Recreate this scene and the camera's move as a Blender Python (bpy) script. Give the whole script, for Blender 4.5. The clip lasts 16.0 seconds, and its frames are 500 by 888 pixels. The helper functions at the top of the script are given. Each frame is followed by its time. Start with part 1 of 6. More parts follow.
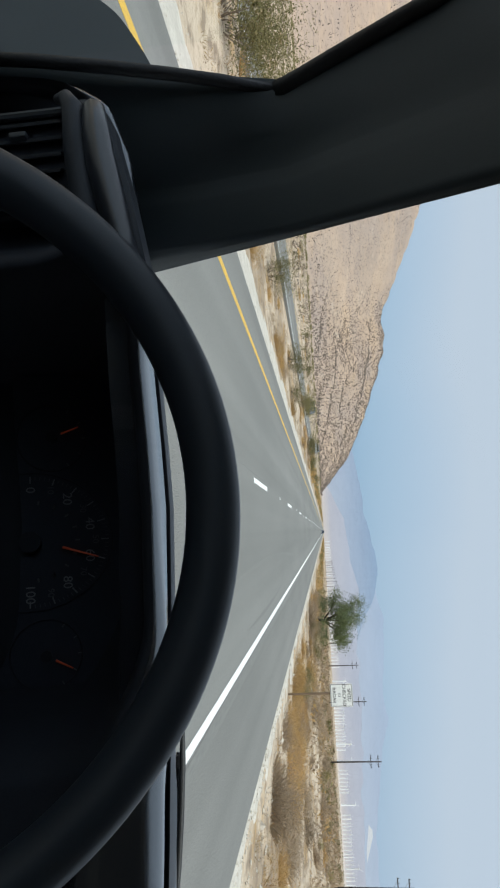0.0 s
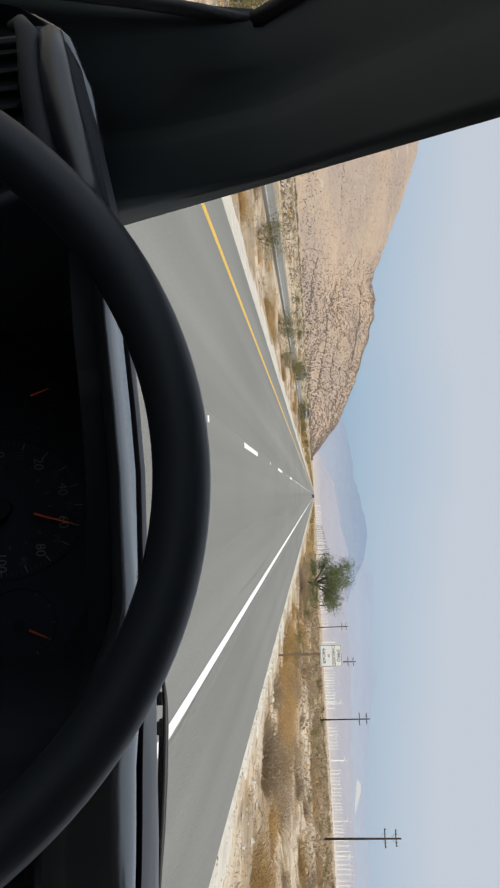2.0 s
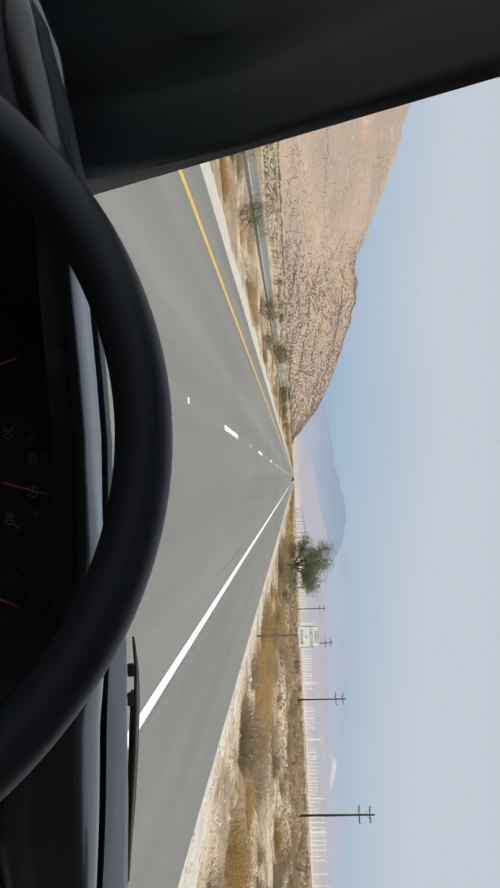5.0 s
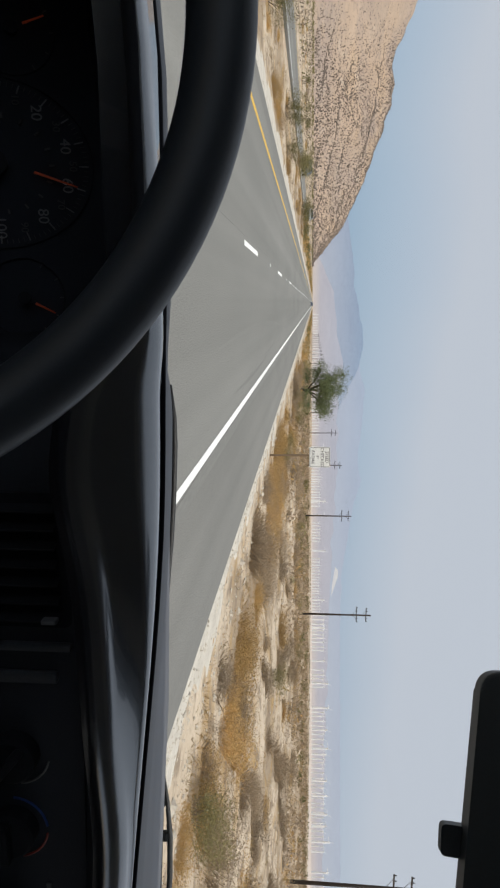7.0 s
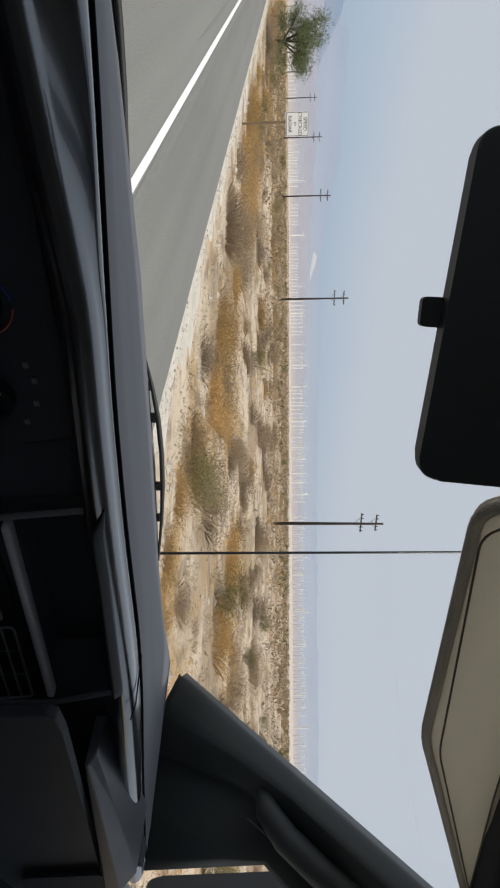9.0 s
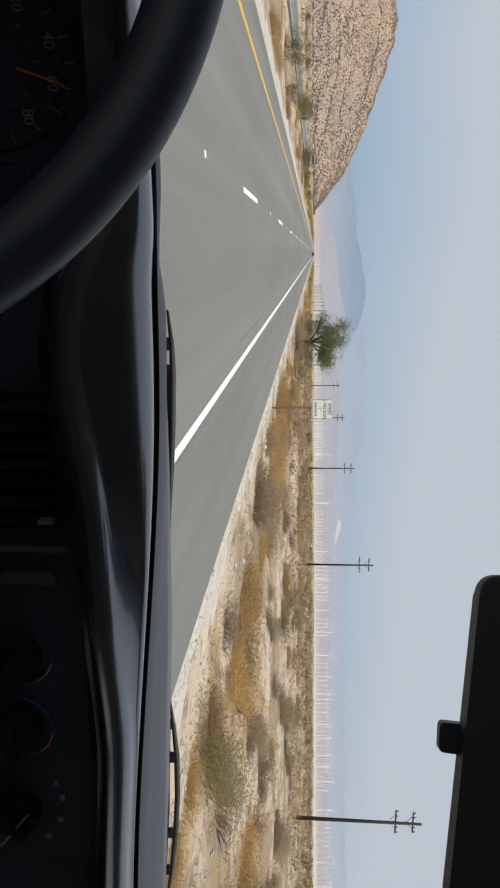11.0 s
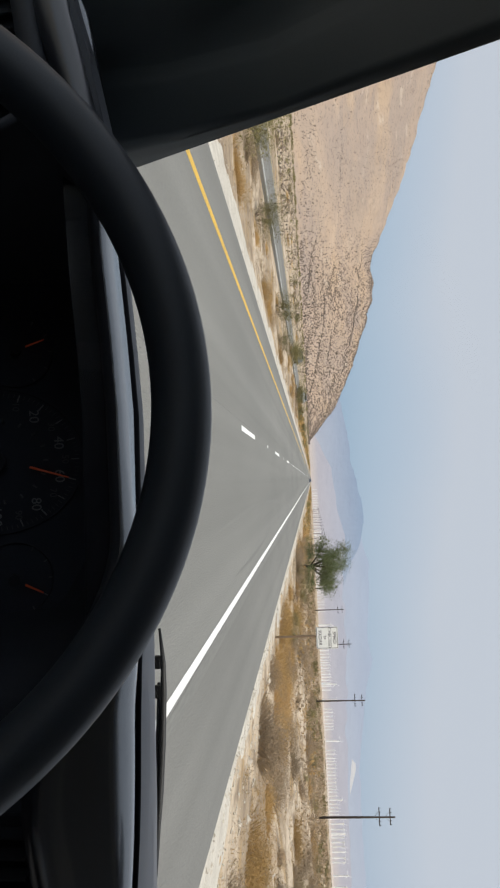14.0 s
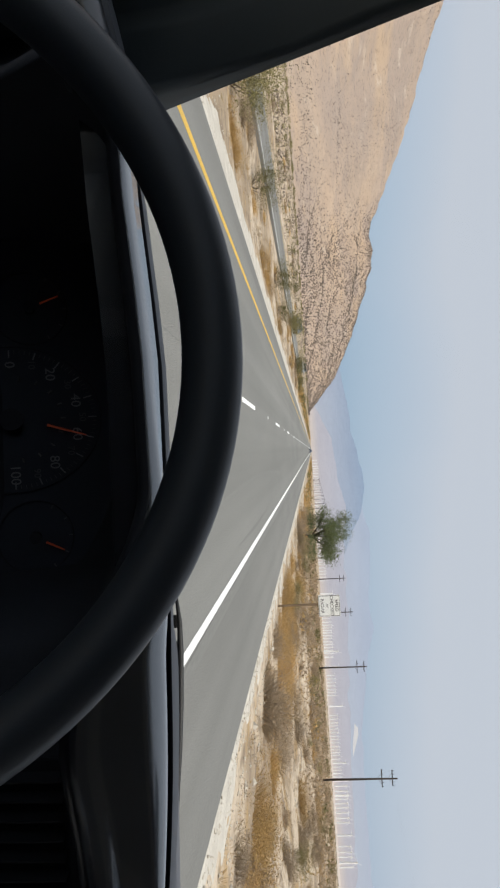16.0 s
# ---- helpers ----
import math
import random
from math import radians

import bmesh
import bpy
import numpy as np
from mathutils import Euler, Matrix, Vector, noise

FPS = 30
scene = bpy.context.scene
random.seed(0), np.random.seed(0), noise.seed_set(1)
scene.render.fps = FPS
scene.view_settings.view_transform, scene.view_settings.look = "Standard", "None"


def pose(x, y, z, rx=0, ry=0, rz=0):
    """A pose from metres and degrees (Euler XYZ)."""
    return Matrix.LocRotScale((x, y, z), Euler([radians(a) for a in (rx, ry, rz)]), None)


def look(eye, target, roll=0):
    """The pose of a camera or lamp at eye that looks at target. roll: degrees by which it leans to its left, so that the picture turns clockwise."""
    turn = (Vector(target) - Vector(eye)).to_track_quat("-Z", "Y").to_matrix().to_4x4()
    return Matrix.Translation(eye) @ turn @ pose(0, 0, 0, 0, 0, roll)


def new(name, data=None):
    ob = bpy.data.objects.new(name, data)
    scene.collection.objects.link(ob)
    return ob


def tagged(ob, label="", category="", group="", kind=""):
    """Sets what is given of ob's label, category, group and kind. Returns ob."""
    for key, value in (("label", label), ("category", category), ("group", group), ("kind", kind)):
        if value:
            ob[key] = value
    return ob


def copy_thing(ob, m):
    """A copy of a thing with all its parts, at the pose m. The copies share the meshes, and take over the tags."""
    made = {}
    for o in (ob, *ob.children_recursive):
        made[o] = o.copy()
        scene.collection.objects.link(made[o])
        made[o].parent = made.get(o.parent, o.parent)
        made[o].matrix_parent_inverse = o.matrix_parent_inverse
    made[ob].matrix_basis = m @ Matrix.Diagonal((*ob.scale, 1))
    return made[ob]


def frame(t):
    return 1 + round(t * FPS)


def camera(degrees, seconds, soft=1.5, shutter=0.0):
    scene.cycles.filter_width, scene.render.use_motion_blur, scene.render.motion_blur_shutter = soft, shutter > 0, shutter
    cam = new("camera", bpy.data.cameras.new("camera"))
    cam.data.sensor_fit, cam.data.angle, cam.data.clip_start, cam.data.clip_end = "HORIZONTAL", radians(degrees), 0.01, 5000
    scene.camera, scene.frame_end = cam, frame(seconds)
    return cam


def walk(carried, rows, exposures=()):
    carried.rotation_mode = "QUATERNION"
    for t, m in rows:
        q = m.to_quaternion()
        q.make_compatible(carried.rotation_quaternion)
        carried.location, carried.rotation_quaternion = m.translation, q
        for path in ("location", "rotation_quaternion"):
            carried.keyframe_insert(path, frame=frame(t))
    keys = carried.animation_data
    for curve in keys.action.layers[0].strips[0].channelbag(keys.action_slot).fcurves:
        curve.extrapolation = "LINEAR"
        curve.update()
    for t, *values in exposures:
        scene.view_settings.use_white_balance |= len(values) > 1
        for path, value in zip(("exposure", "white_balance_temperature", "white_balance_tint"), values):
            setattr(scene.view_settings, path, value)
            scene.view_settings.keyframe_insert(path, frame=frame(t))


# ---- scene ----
cam = camera(40.95, 16.0, soft=2.2)

# The phone is held sideways: its right edge points up, its top to the left.
PATH = [
    (0.0, look((-0.071, 0.075, 1.556), (-0.2043, 1.0611, 1.4537), 86.59)),
    (0.5, look((-0.053, 0.092, 1.550), (-0.1521, 1.0789, 1.4266), 84.20)),
    (1.0, look((-0.062, 0.086, 1.560), (-0.1293, 1.0776, 1.4522), 84.12)),
    (1.5, look((-0.076, 0.089, 1.570), (-0.1655, 1.0808, 1.4825), 83.77)),
    (2.0, look((-0.071, 0.101, 1.563), (-0.1520, 1.0936, 1.4715), 86.72)),
    (2.5, look((-0.082, 0.105, 1.555), (-0.1481, 1.0966, 1.4470), 88.42)),
    (3.0, look((-0.082, 0.121, 1.553), (-0.1390, 1.1123, 1.4339), 87.88)),
    (3.5, look((-0.068, 0.120, 1.568), (-0.1069, 1.1137, 1.4590), 86.78)),
    (4.0, look((-0.073, 0.114, 1.572), (-0.1012, 1.1095, 1.4785), 87.58)),
    (4.2, look((-0.075, 0.111, 1.578), (-0.1037, 1.1073, 1.5006), 87.15)),
    (6.3, look((-0.031, 0.086, 1.560), (-0.1129, 1.0804, 1.4975), 88.35)),
    (6.5, look((-0.044, 0.108, 1.562), (-0.0854, 1.1049, 1.4935), 89.40)),
    (7.0, look((0.032, 0.134, 1.535), (0.2364, 1.1086, 1.4425), 90.36)),
    (7.5, look((0.089, 0.133, 1.534), (0.4311, 1.0689, 1.4454), 89.38)),
    (8.0, look((0.139, 0.136, 1.533), (0.6277, 1.0027, 1.4305), 89.40)),
    (8.2, look((0.149, 0.127, 1.540), (0.6698, 0.9768, 1.4562), 89.63)),
    (10.3, look((0.210, 0.122, 1.529), (0.8985, 0.8425, 1.4470), 90.16)),
    (10.5, look((0.178, 0.117, 1.530), (0.7396, 0.9396, 1.4427), 89.87)),
    (11.0, look((0.066, 0.134, 1.538), (0.3374, 1.0918, 1.4419), 89.98)),
    (11.5, look((0.022, 0.119, 1.551), (0.1379, 1.1089, 1.4687), 89.46)),
    (12.0, look((-0.008, 0.107, 1.559), (0.0446, 1.1030, 1.4810), 89.10)),
    (12.5, look((-0.024, 0.127, 1.546), (-0.0081, 1.1210, 1.4340), 88.48)),
    (13.0, look((-0.032, 0.115, 1.557), (-0.0591, 1.1088, 1.4469), 85.92)),
    (13.5, look((-0.040, 0.120, 1.555), (-0.0860, 1.1130, 1.4457), 86.80)),
    (14.0, look((-0.046, 0.114, 1.558), (-0.1029, 1.1087, 1.4695), 86.98)),
    (14.5, look((-0.031, 0.118, 1.559), (-0.0713, 1.1138, 1.4716), 86.39)),
    (15.0, look((-0.029, 0.122, 1.542), (-0.0749, 1.1170, 1.4549), 86.06)),
    (15.5, look((-0.036, 0.116, 1.549), (-0.0592, 1.1121, 1.4682), 86.26)),
    (16.0, look((-0.033, 0.115, 1.542), (-0.0475, 1.1105, 1.4509), 86.35)),
]
# the phone starts a little cool and settles
walk(cam, PATH, exposures=[(0.0, 0.03, 5980, 4), (0.5, 0.03, 6230, 7), (1.0, 0.03, 6350, 8), (2.0, 0.03, 6450, 9.5), (3.5, 0.04, 6500, 10), (4.2, 0.04, 6500, 10), (6.3, -0.08, 6500, 10), (12.0, -0.08, 6500, 10), (13.5, 0.0, 6500, 10), (16.0, 0.0, 6500, 10)])

# ---- light ----
SUN_EL, SUN_AZ = radians(58), radians(140)  # azimuth clockwise from straight ahead
world = bpy.data.worlds.new("world")
scene.world = world
world.use_nodes = True
wn, wl = world.node_tree.nodes, world.node_tree.links
wn.clear()
w_out = wn.new("ShaderNodeOutputWorld")
w_bg = wn.new("ShaderNodeBackground")
w_sky = wn.new("ShaderNodeTexSky")
w_sky.sky_type = "NISHITA"
w_sky.sun_disc = False
w_sky.sun_elevation = SUN_EL
w_sky.sun_rotation = SUN_AZ
w_sky.air_density = 1.4
w_sky.dust_density = 3.0
w_sky.ozone_density = 2.0
# thin high cloud whitens the sky upwards
w_co = wn.new("ShaderNodeTexCoord")
w_sep = wn.new("ShaderNodeSeparateXYZ")
w_noise = wn.new("ShaderNodeTexNoise")
w_noise.inputs["Scale"].default_value = 1.6
w_noise.inputs["Detail"].default_value = 3.0
w_noise.inputs["Roughness"].default_value = 0.45
w_add = wn.new("ShaderNodeMath")
w_add.operation = "MULTIPLY_ADD"
w_add.inputs[1].default_value = 0.22
w_map = wn.new("ShaderNodeMapRange")
w_map.inputs["From Min"].default_value = 0.17
w_map.inputs["From Max"].default_value = 0.33
w_map.inputs["To Min"].default_value = 0.0
w_map.inputs["To Max"].default_value = 1.0
w_mix = wn.new("ShaderNodeMix")
w_mix.data_type = "RGBA"
w_mix.inputs["B"].default_value = (5.72, 6.13, 6.95, 1)
w_bg.inputs["Strength"].default_value = 0.1
wl.new(w_co.outputs["Generated"], w_sep.inputs[0])
wl.new(w_co.outputs["Generated"], w_noise.inputs["Vector"])
wl.new(w_noise.outputs["Fac"], w_add.inputs[0])
wl.new(w_sep.outputs["Z"], w_add.inputs[2])
# the veil is thicker towards the sun's side
w_veil = wn.new("ShaderNodeMath")
w_veil.operation = "MULTIPLY_ADD"
w_veil.inputs[1].default_value = 0.21
w_right = wn.new("ShaderNodeMath")
w_right.operation = "MAXIMUM"
w_right.inputs[1].default_value = 0.0
wl.new(w_sep.outputs["X"], w_right.inputs[0])
wl.new(w_right.outputs[0], w_veil.inputs[0])
wl.new(w_add.outputs[0], w_veil.inputs[2])
wl.new(w_veil.outputs[0], w_map.inputs["Value"])
wl.new(w_map.outputs["Result"], w_mix.inputs["Factor"])
# bluer hazy air below the cloud
w_air = wn.new("ShaderNodeMix")
w_air.data_type = "RGBA"
w_air.inputs["Factor"].default_value = 0.8
w_air.inputs["B"].default_value = (3.85, 5.3, 7.15, 1)
wl.new(w_sky.outputs["Color"], w_air.inputs["A"])
wl.new(w_air.outputs["Result"], w_mix.inputs["A"])
wl.new(w_mix.outputs["Result"], w_bg.inputs["Color"])
wl.new(w_bg.outputs[0], w_out.inputs["Surface"])

sun = new("sun", bpy.data.lights.new("sun", "SUN"))
sun.data.energy, sun.data.angle, sun.data.color = 3.4, radians(1.5), (1.0, 0.94, 0.85)
sun_from = Vector((math.sin(SUN_AZ) * math.cos(SUN_EL), math.cos(SUN_AZ) * math.cos(SUN_EL), math.sin(SUN_EL)))
sun.matrix_world = look(sun_from * 50, (0, 0, 0))
scene.view_settings.exposure = 0.0


# ---- materials ----
def rgba(c):
    return (c[0], c[1], c[2], 1.0)


def material(name, color, dark=None, scale=4.0, fine=60.0, rough=0.7, metal=0.0, bump=0.15, spec=0.5, stretch=(1, 1, 1), lo=0.35, hi=0.65, vary=0.0, coat=0.0):
    """Principled surface: two colours mixed by a coarse and a fine noise, relief from the fine one."""
    m = bpy.data.materials.new(name)
    m.use_nodes = True
    n, l = m.node_tree.nodes, m.node_tree.links
    b = n["Principled BSDF"]
    b.inputs["Roughness"].default_value = rough
    b.inputs["Metallic"].default_value = metal
    b.inputs["Specular IOR Level"].default_value = spec
    b.inputs["Coat Weight"].default_value = coat
    co = n.new("ShaderNodeTexCoord")
    mp = n.new("ShaderNodeMapping")
    mp.inputs["Scale"].default_value = stretch
    l.new(co.outputs["Object"], mp.inputs["Vector"])
    a = n.new("ShaderNodeTexNoise")
    a.inputs["Scale"].default_value = scale
    a.inputs["Detail"].default_value = 5
    f = n.new("ShaderNodeTexNoise")
    f.inputs["Scale"].default_value = fine
    f.inputs["Detail"].default_value = 3
    l.new(mp.outputs[0], a.inputs["Vector"])
    l.new(mp.outputs[0], f.inputs["Vector"])
    av = n.new("ShaderNodeMath")
    av.operation = "MULTIPLY_ADD"
    av.inputs[1].default_value = 0.45
    l.new(f.outputs["Fac"], av.inputs[0])
    half = n.new("ShaderNodeMath")
    half.operation = "MULTIPLY"
    half.inputs[1].default_value = 0.55
    l.new(a.outputs["Fac"], half.inputs[0])
    l.new(half.outputs[0], av.inputs[2])
    mr = n.new("ShaderNodeMapRange")
    mr.inputs["From Min"].default_value = lo
    mr.inputs["From Max"].default_value = hi
    l.new(av.outputs[0], mr.inputs["Value"])
    mx = n.new("ShaderNodeMix")
    mx.data_type = "RGBA"
    mx.inputs["A"].default_value = rgba(dark if dark else tuple(v * 0.75 for v in color))
    mx.inputs["B"].default_value = rgba(color)
    l.new(mr.outputs[0], mx.inputs["Factor"])
    last = mx.outputs["Result"]
    if vary:
        oi = n.new("ShaderNodeObjectInfo")
        hv = n.new("ShaderNodeHueSaturation")
        vr = n.new("ShaderNodeMapRange")
        vr.inputs["To Min"].default_value = 1 - vary
        vr.inputs["To Max"].default_value = 1 + vary
        l.new(oi.outputs["Random"], vr.inputs["Value"])
        l.new(vr.outputs[0], hv.inputs["Value"])
        l.new(last, hv.inputs["Color"])
        last = hv.outputs["Color"]
    l.new(last, b.inputs["Base Color"])
    if bump:
        bp = n.new("ShaderNodeBump")
        bp.inputs["Strength"].default_value = bump
        bp.inputs["Distance"].default_value = 0.02
        l.new(f.outputs["Fac"], bp.inputs["Height"])
        l.new(bp.outputs[0], b.inputs["Normal"])
    return m


def leaf_material(name, color, other, rough=0.75):
    """Leaves and twigs: colour varies leaf by leaf, light passes a little."""
    m = bpy.data.materials.new(name)
    m.use_nodes = True
    n, l = m.node_tree.nodes, m.node_tree.links
    b = n["Principled BSDF"]
    b.inputs["Roughness"].default_value = rough
    b.inputs["Specular IOR Level"].default_value = 0.2
    g = n.new("ShaderNodeNewGeometry")
    oi = n.new("ShaderNodeObjectInfo")
    mx = n.new("ShaderNodeMix")
    mx.data_type = "RGBA"
    mx.inputs["A"].default_value = rgba(color)
    mx.inputs["B"].default_value = rgba(other)
    l.new(g.outputs["Random Per Island"], mx.inputs["Factor"])
    hv = n.new("ShaderNodeHueSaturation")
    vr = n.new("ShaderNodeMapRange")
    vr.inputs["To Min"].default_value = 0.72
    vr.inputs["To Max"].default_value = 1.25
    l.new(oi.outputs["Random"], vr.inputs["Value"])
    l.new(vr.outputs[0], hv.inputs["Value"])
    l.new(mx.outputs["Result"], hv.inputs["Color"])
    l.new(hv.outputs["Color"], b.inputs["Base Color"])
    t = n.new("ShaderNodeBsdfTranslucent")
    l.new(hv.outputs["Color"], t.inputs["Color"])
    ms = n.new("ShaderNodeMixShader")
    ms.inputs[0].default_value = 0.25
    l.new(b.outputs[0], ms.inputs[1])
    l.new(t.outputs[0], ms.inputs[2])
    l.new(ms.outputs[0], n["Material Output"].inputs["Surface"])
    return m


def glass_material(name, tint=(1, 1, 1)):
    m = bpy.data.materials.new(name)
    m.use_nodes = True
    n, l = m.node_tree.nodes, m.node_tree.links
    n.remove(n["Principled BSDF"])
    t = n.new("ShaderNodeBsdfTransparent")
    t.inputs["Color"].default_value = rgba(tint)
    g = n.new("ShaderNodeBsdfGlossy")
    g.inputs["Roughness"].default_value = 0.02
    lw = n.new("ShaderNodeLayerWeight")
    lw.inputs["Blend"].default_value = 0.5
    pw = n.new("ShaderNodeMath")
    pw.operation = "POWER"
    pw.inputs[1].default_value = 4.0
    l.new(lw.outputs["Facing"], pw.inputs[0])
    fr = n.new("ShaderNodeMath")
    fr.operation = "MULTIPLY_ADD"
    fr.inputs[1].default_value = 0.35
    fr.inputs[2].default_value = 0.012
    l.new(pw.outputs[0], fr.inputs[0])
    ms = n.new("ShaderNodeMixShader")
    l.new(fr.outputs[0], ms.inputs[0])
    l.new(t.outputs[0], ms.inputs[1])
    l.new(g.outputs[0], ms.inputs[2])
    l.new(ms.outputs[0], n["Material Output"].inputs["Surface"])
    return m


def glowing_haze_material(name, near, far, scale, glow):
    """Far hills with bright haze painted in: their own surface glows in the haze colour."""
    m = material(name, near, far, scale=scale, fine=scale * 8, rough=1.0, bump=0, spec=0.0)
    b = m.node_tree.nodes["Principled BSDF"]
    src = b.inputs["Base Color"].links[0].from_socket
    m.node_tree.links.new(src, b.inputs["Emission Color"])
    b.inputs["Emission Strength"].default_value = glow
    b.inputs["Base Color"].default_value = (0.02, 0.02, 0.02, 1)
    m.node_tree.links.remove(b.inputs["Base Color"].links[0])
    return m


M = {}
M["plastic"] = material("dash_plastic", (0.044, 0.050, 0.060), (0.037, 0.042, 0.051), scale=9, fine=900, rough=0.55, bump=0.03, spec=0.3)
M["pad"] = material("dash_pad", (0.011, 0.012, 0.017), (0.009, 0.010, 0.014), scale=7, fine=900, rough=0.26, bump=0.01, spec=1.0, coat=0.7)
M["pad"].node_tree.nodes["Principled BSDF"].inputs["IOR"].default_value = 1.7
M["pad"].node_tree.nodes["Principled BSDF"].inputs["Specular Tint"].default_value = (0.84, 0.92, 1.0, 1)
M["pad_dull"] = material("hood_vinyl", (0.026, 0.030, 0.040), (0.022, 0.026, 0.034), scale=7, fine=900, rough=0.34, bump=0.02, spec=0.9, coat=0.3)
M["strip"] = material("dash_top_strip", (0.118, 0.124, 0.138), (0.102, 0.108, 0.122), scale=7, fine=900, rough=0.6, bump=0.02, spec=0.45)
# bar colour raised well above the other trim to offset the brow's shade
M["bar_trim"] = material("grey_ledge_trim", (0.44, 0.45, 0.47), (0.36, 0.37, 0.39), scale=9, fine=900, rough=0.5, bump=0.03, spec=0.4)
M["dim_trim"] = material("dim_trim", (0.075, 0.08, 0.09), scale=8, fine=900, rough=0.6, bump=0.03, spec=0.2)
M["console"] = material("console_plastic", (0.042, 0.047, 0.058), scale=10, fine=900, rough=0.72, bump=0.02, spec=0.16)
M["knob"] = material("knob_plastic", (0.018, 0.020, 0.025), scale=10, fine=900, rough=0.7, bump=0.02, spec=0.1)
M["dull_trim"] = material("dull_trim", (0.155, 0.163, 0.175), (0.125, 0.133, 0.145), scale=8, fine=900, rough=0.6, bump=0.03, spec=0.3)
M["seam"] = material("seam_rubber", (0.008, 0.008, 0.010), scale=15, fine=200, rough=0.9, bump=0.05, spec=0.05)
M["dark"] = material("dark_plastic", (0.042, 0.047, 0.058), scale=10, fine=900, rough=0.65, bump=0.02, spec=0.15)
M["cluster_face"] = material("dial_face", (0.055, 0.062, 0.080), scale=10, fine=900, rough=0.7, bump=0.01, spec=0.2)
M["leather"] = material("wheel_leather", (0.027, 0.034, 0.043), (0.022, 0.028, 0.036), scale=20, fine=1200, rough=0.46, bump=0.03, spec=0.4)
M["trim"] = material("pillar_trim", (0.045, 0.056, 0.060), (0.037, 0.046, 0.050), scale=6, fine=900, rough=0.6, bump=0.04)
M["grey_trim"] = material("grey_trim", (0.055, 0.061, 0.068), (0.040, 0.045, 0.051), scale=8, fine=900, rough=0.5, bump=0.04)
M["shelf"] = material("grey_ledge", (0.075, 0.084, 0.097), (0.06, 0.068, 0.08), scale=12, fine=900, rough=0.38, bump=0.03, spec=0.7)
M["beige"] = material("visor_fabric", (0.84, 0.79, 0.68), (0.76, 0.71, 0.60), scale=14, fine=700, rough=0.9, bump=0.35)
# strong translucency added to the visor board only to brighten its cab side
v_n, v_l = M["beige"].node_tree.nodes, M["beige"].node_tree.links
v_t = v_n.new("ShaderNodeBsdfTranslucent")
v_t.inputs["Color"].default_value = (0.80, 0.76, 0.66, 1)
v_m = v_n.new("ShaderNodeMixShader")
v_m.inputs[0].default_value = 0.75
v_l.new(v_n["Principled BSDF"].outputs[0], v_m.inputs[1])
v_l.new(v_t.outputs[0], v_m.inputs[2])
v_l.new(v_m.outputs[0], v_n["Material Output"].inputs["Surface"])
M["liner"] = material("headliner", (0.72, 0.68, 0.60), scale=10, fine=500, rough=0.95, bump=0.3)
M["visor_stitch"] = material("visor_stitching", (0.16, 0.145, 0.12), rough=0.9, bump=0)
# lining of the unseen roof, its grey picked for the bounce it gives
M["roof_liner"] = material("grey_headliner", (0.42, 0.42, 0.41), (0.37, 0.37, 0.36), scale=10, fine=500, rough=0.95, bump=0.3)
M["rubber"] = material("rubber", (0.012, 0.012, 0.013), scale=15, fine=200, rough=0.6, bump=0.1)
M["black_metal"] = material("black_metal", (0.012, 0.012, 0.013), scale=15, fine=100, rough=0.35, metal=0.3, bump=0.05)
M["white_paint"] = material("van_paint", (0.78, 0.78, 0.76), (0.7, 0.69, 0.66), scale=2, fine=40, rough=0.3, bump=0.0, coat=0.5)
M["mirror_dark"] = material("mirror_shell_and_face", (0.030, 0.039, 0.047), (0.024, 0.032, 0.039), scale=6, fine=400, rough=0.55, bump=0.02)
M["mirror"] = material("mirror_glass", (0.9, 0.9, 0.9), (0.88, 0.88, 0.88), rough=0.02, metal=1.0, bump=0.0)
M["glass"] = glass_material("pane_glass", (0.96, 0.98, 0.97))
M["needle"] = material("needle_orange", (0.55, 0.06, 0.025), rough=0.5, bump=0)
M["mark"] = material("dial_print", (0.26, 0.275, 0.29), rough=0.6, bump=0)
# faint glow added to needles and print so they show in the unlit recess
for k_, c_, e_ in (("needle", (1.0, 0.16, 0.05, 1), 0.022), ("mark", (0.75, 0.8, 0.9, 1), 0.004)):
    p_ = M[k_].node_tree.nodes["Principled BSDF"]
    p_.inputs["Emission Color"].default_value = c_
    p_.inputs["Emission Strength"].default_value = e_
M["green_lamp"] = material("green_lamp", (0.02, 0.3, 0.05), rough=0.5, bump=0)
M["green_lamp"].node_tree.nodes["Principled BSDF"].inputs["Emission Color"].default_value = (0.05, 0.9, 0.2, 1)
M["green_lamp"].node_tree.nodes["Principled BSDF"].inputs["Emission Strength"].default_value = 0.15
M["dim_mark"] = material("dim_dial_print", (0.13, 0.14, 0.15), rough=0.6, bump=0)
M["faint_mark"] = material("faint_print", (0.15, 0.15, 0.15), rough=0.6, bump=0)
M["blue_mark"] = material("blue_print", (0.03, 0.08, 0.3), rough=0.5, bump=0)
M["red_mark"] = material("red_print", (0.35, 0.03, 0.02), rough=0.5, bump=0)
M["chrome"] = material("chrome", (0.6, 0.6, 0.62), rough=0.2, metal=1.0, bump=0)

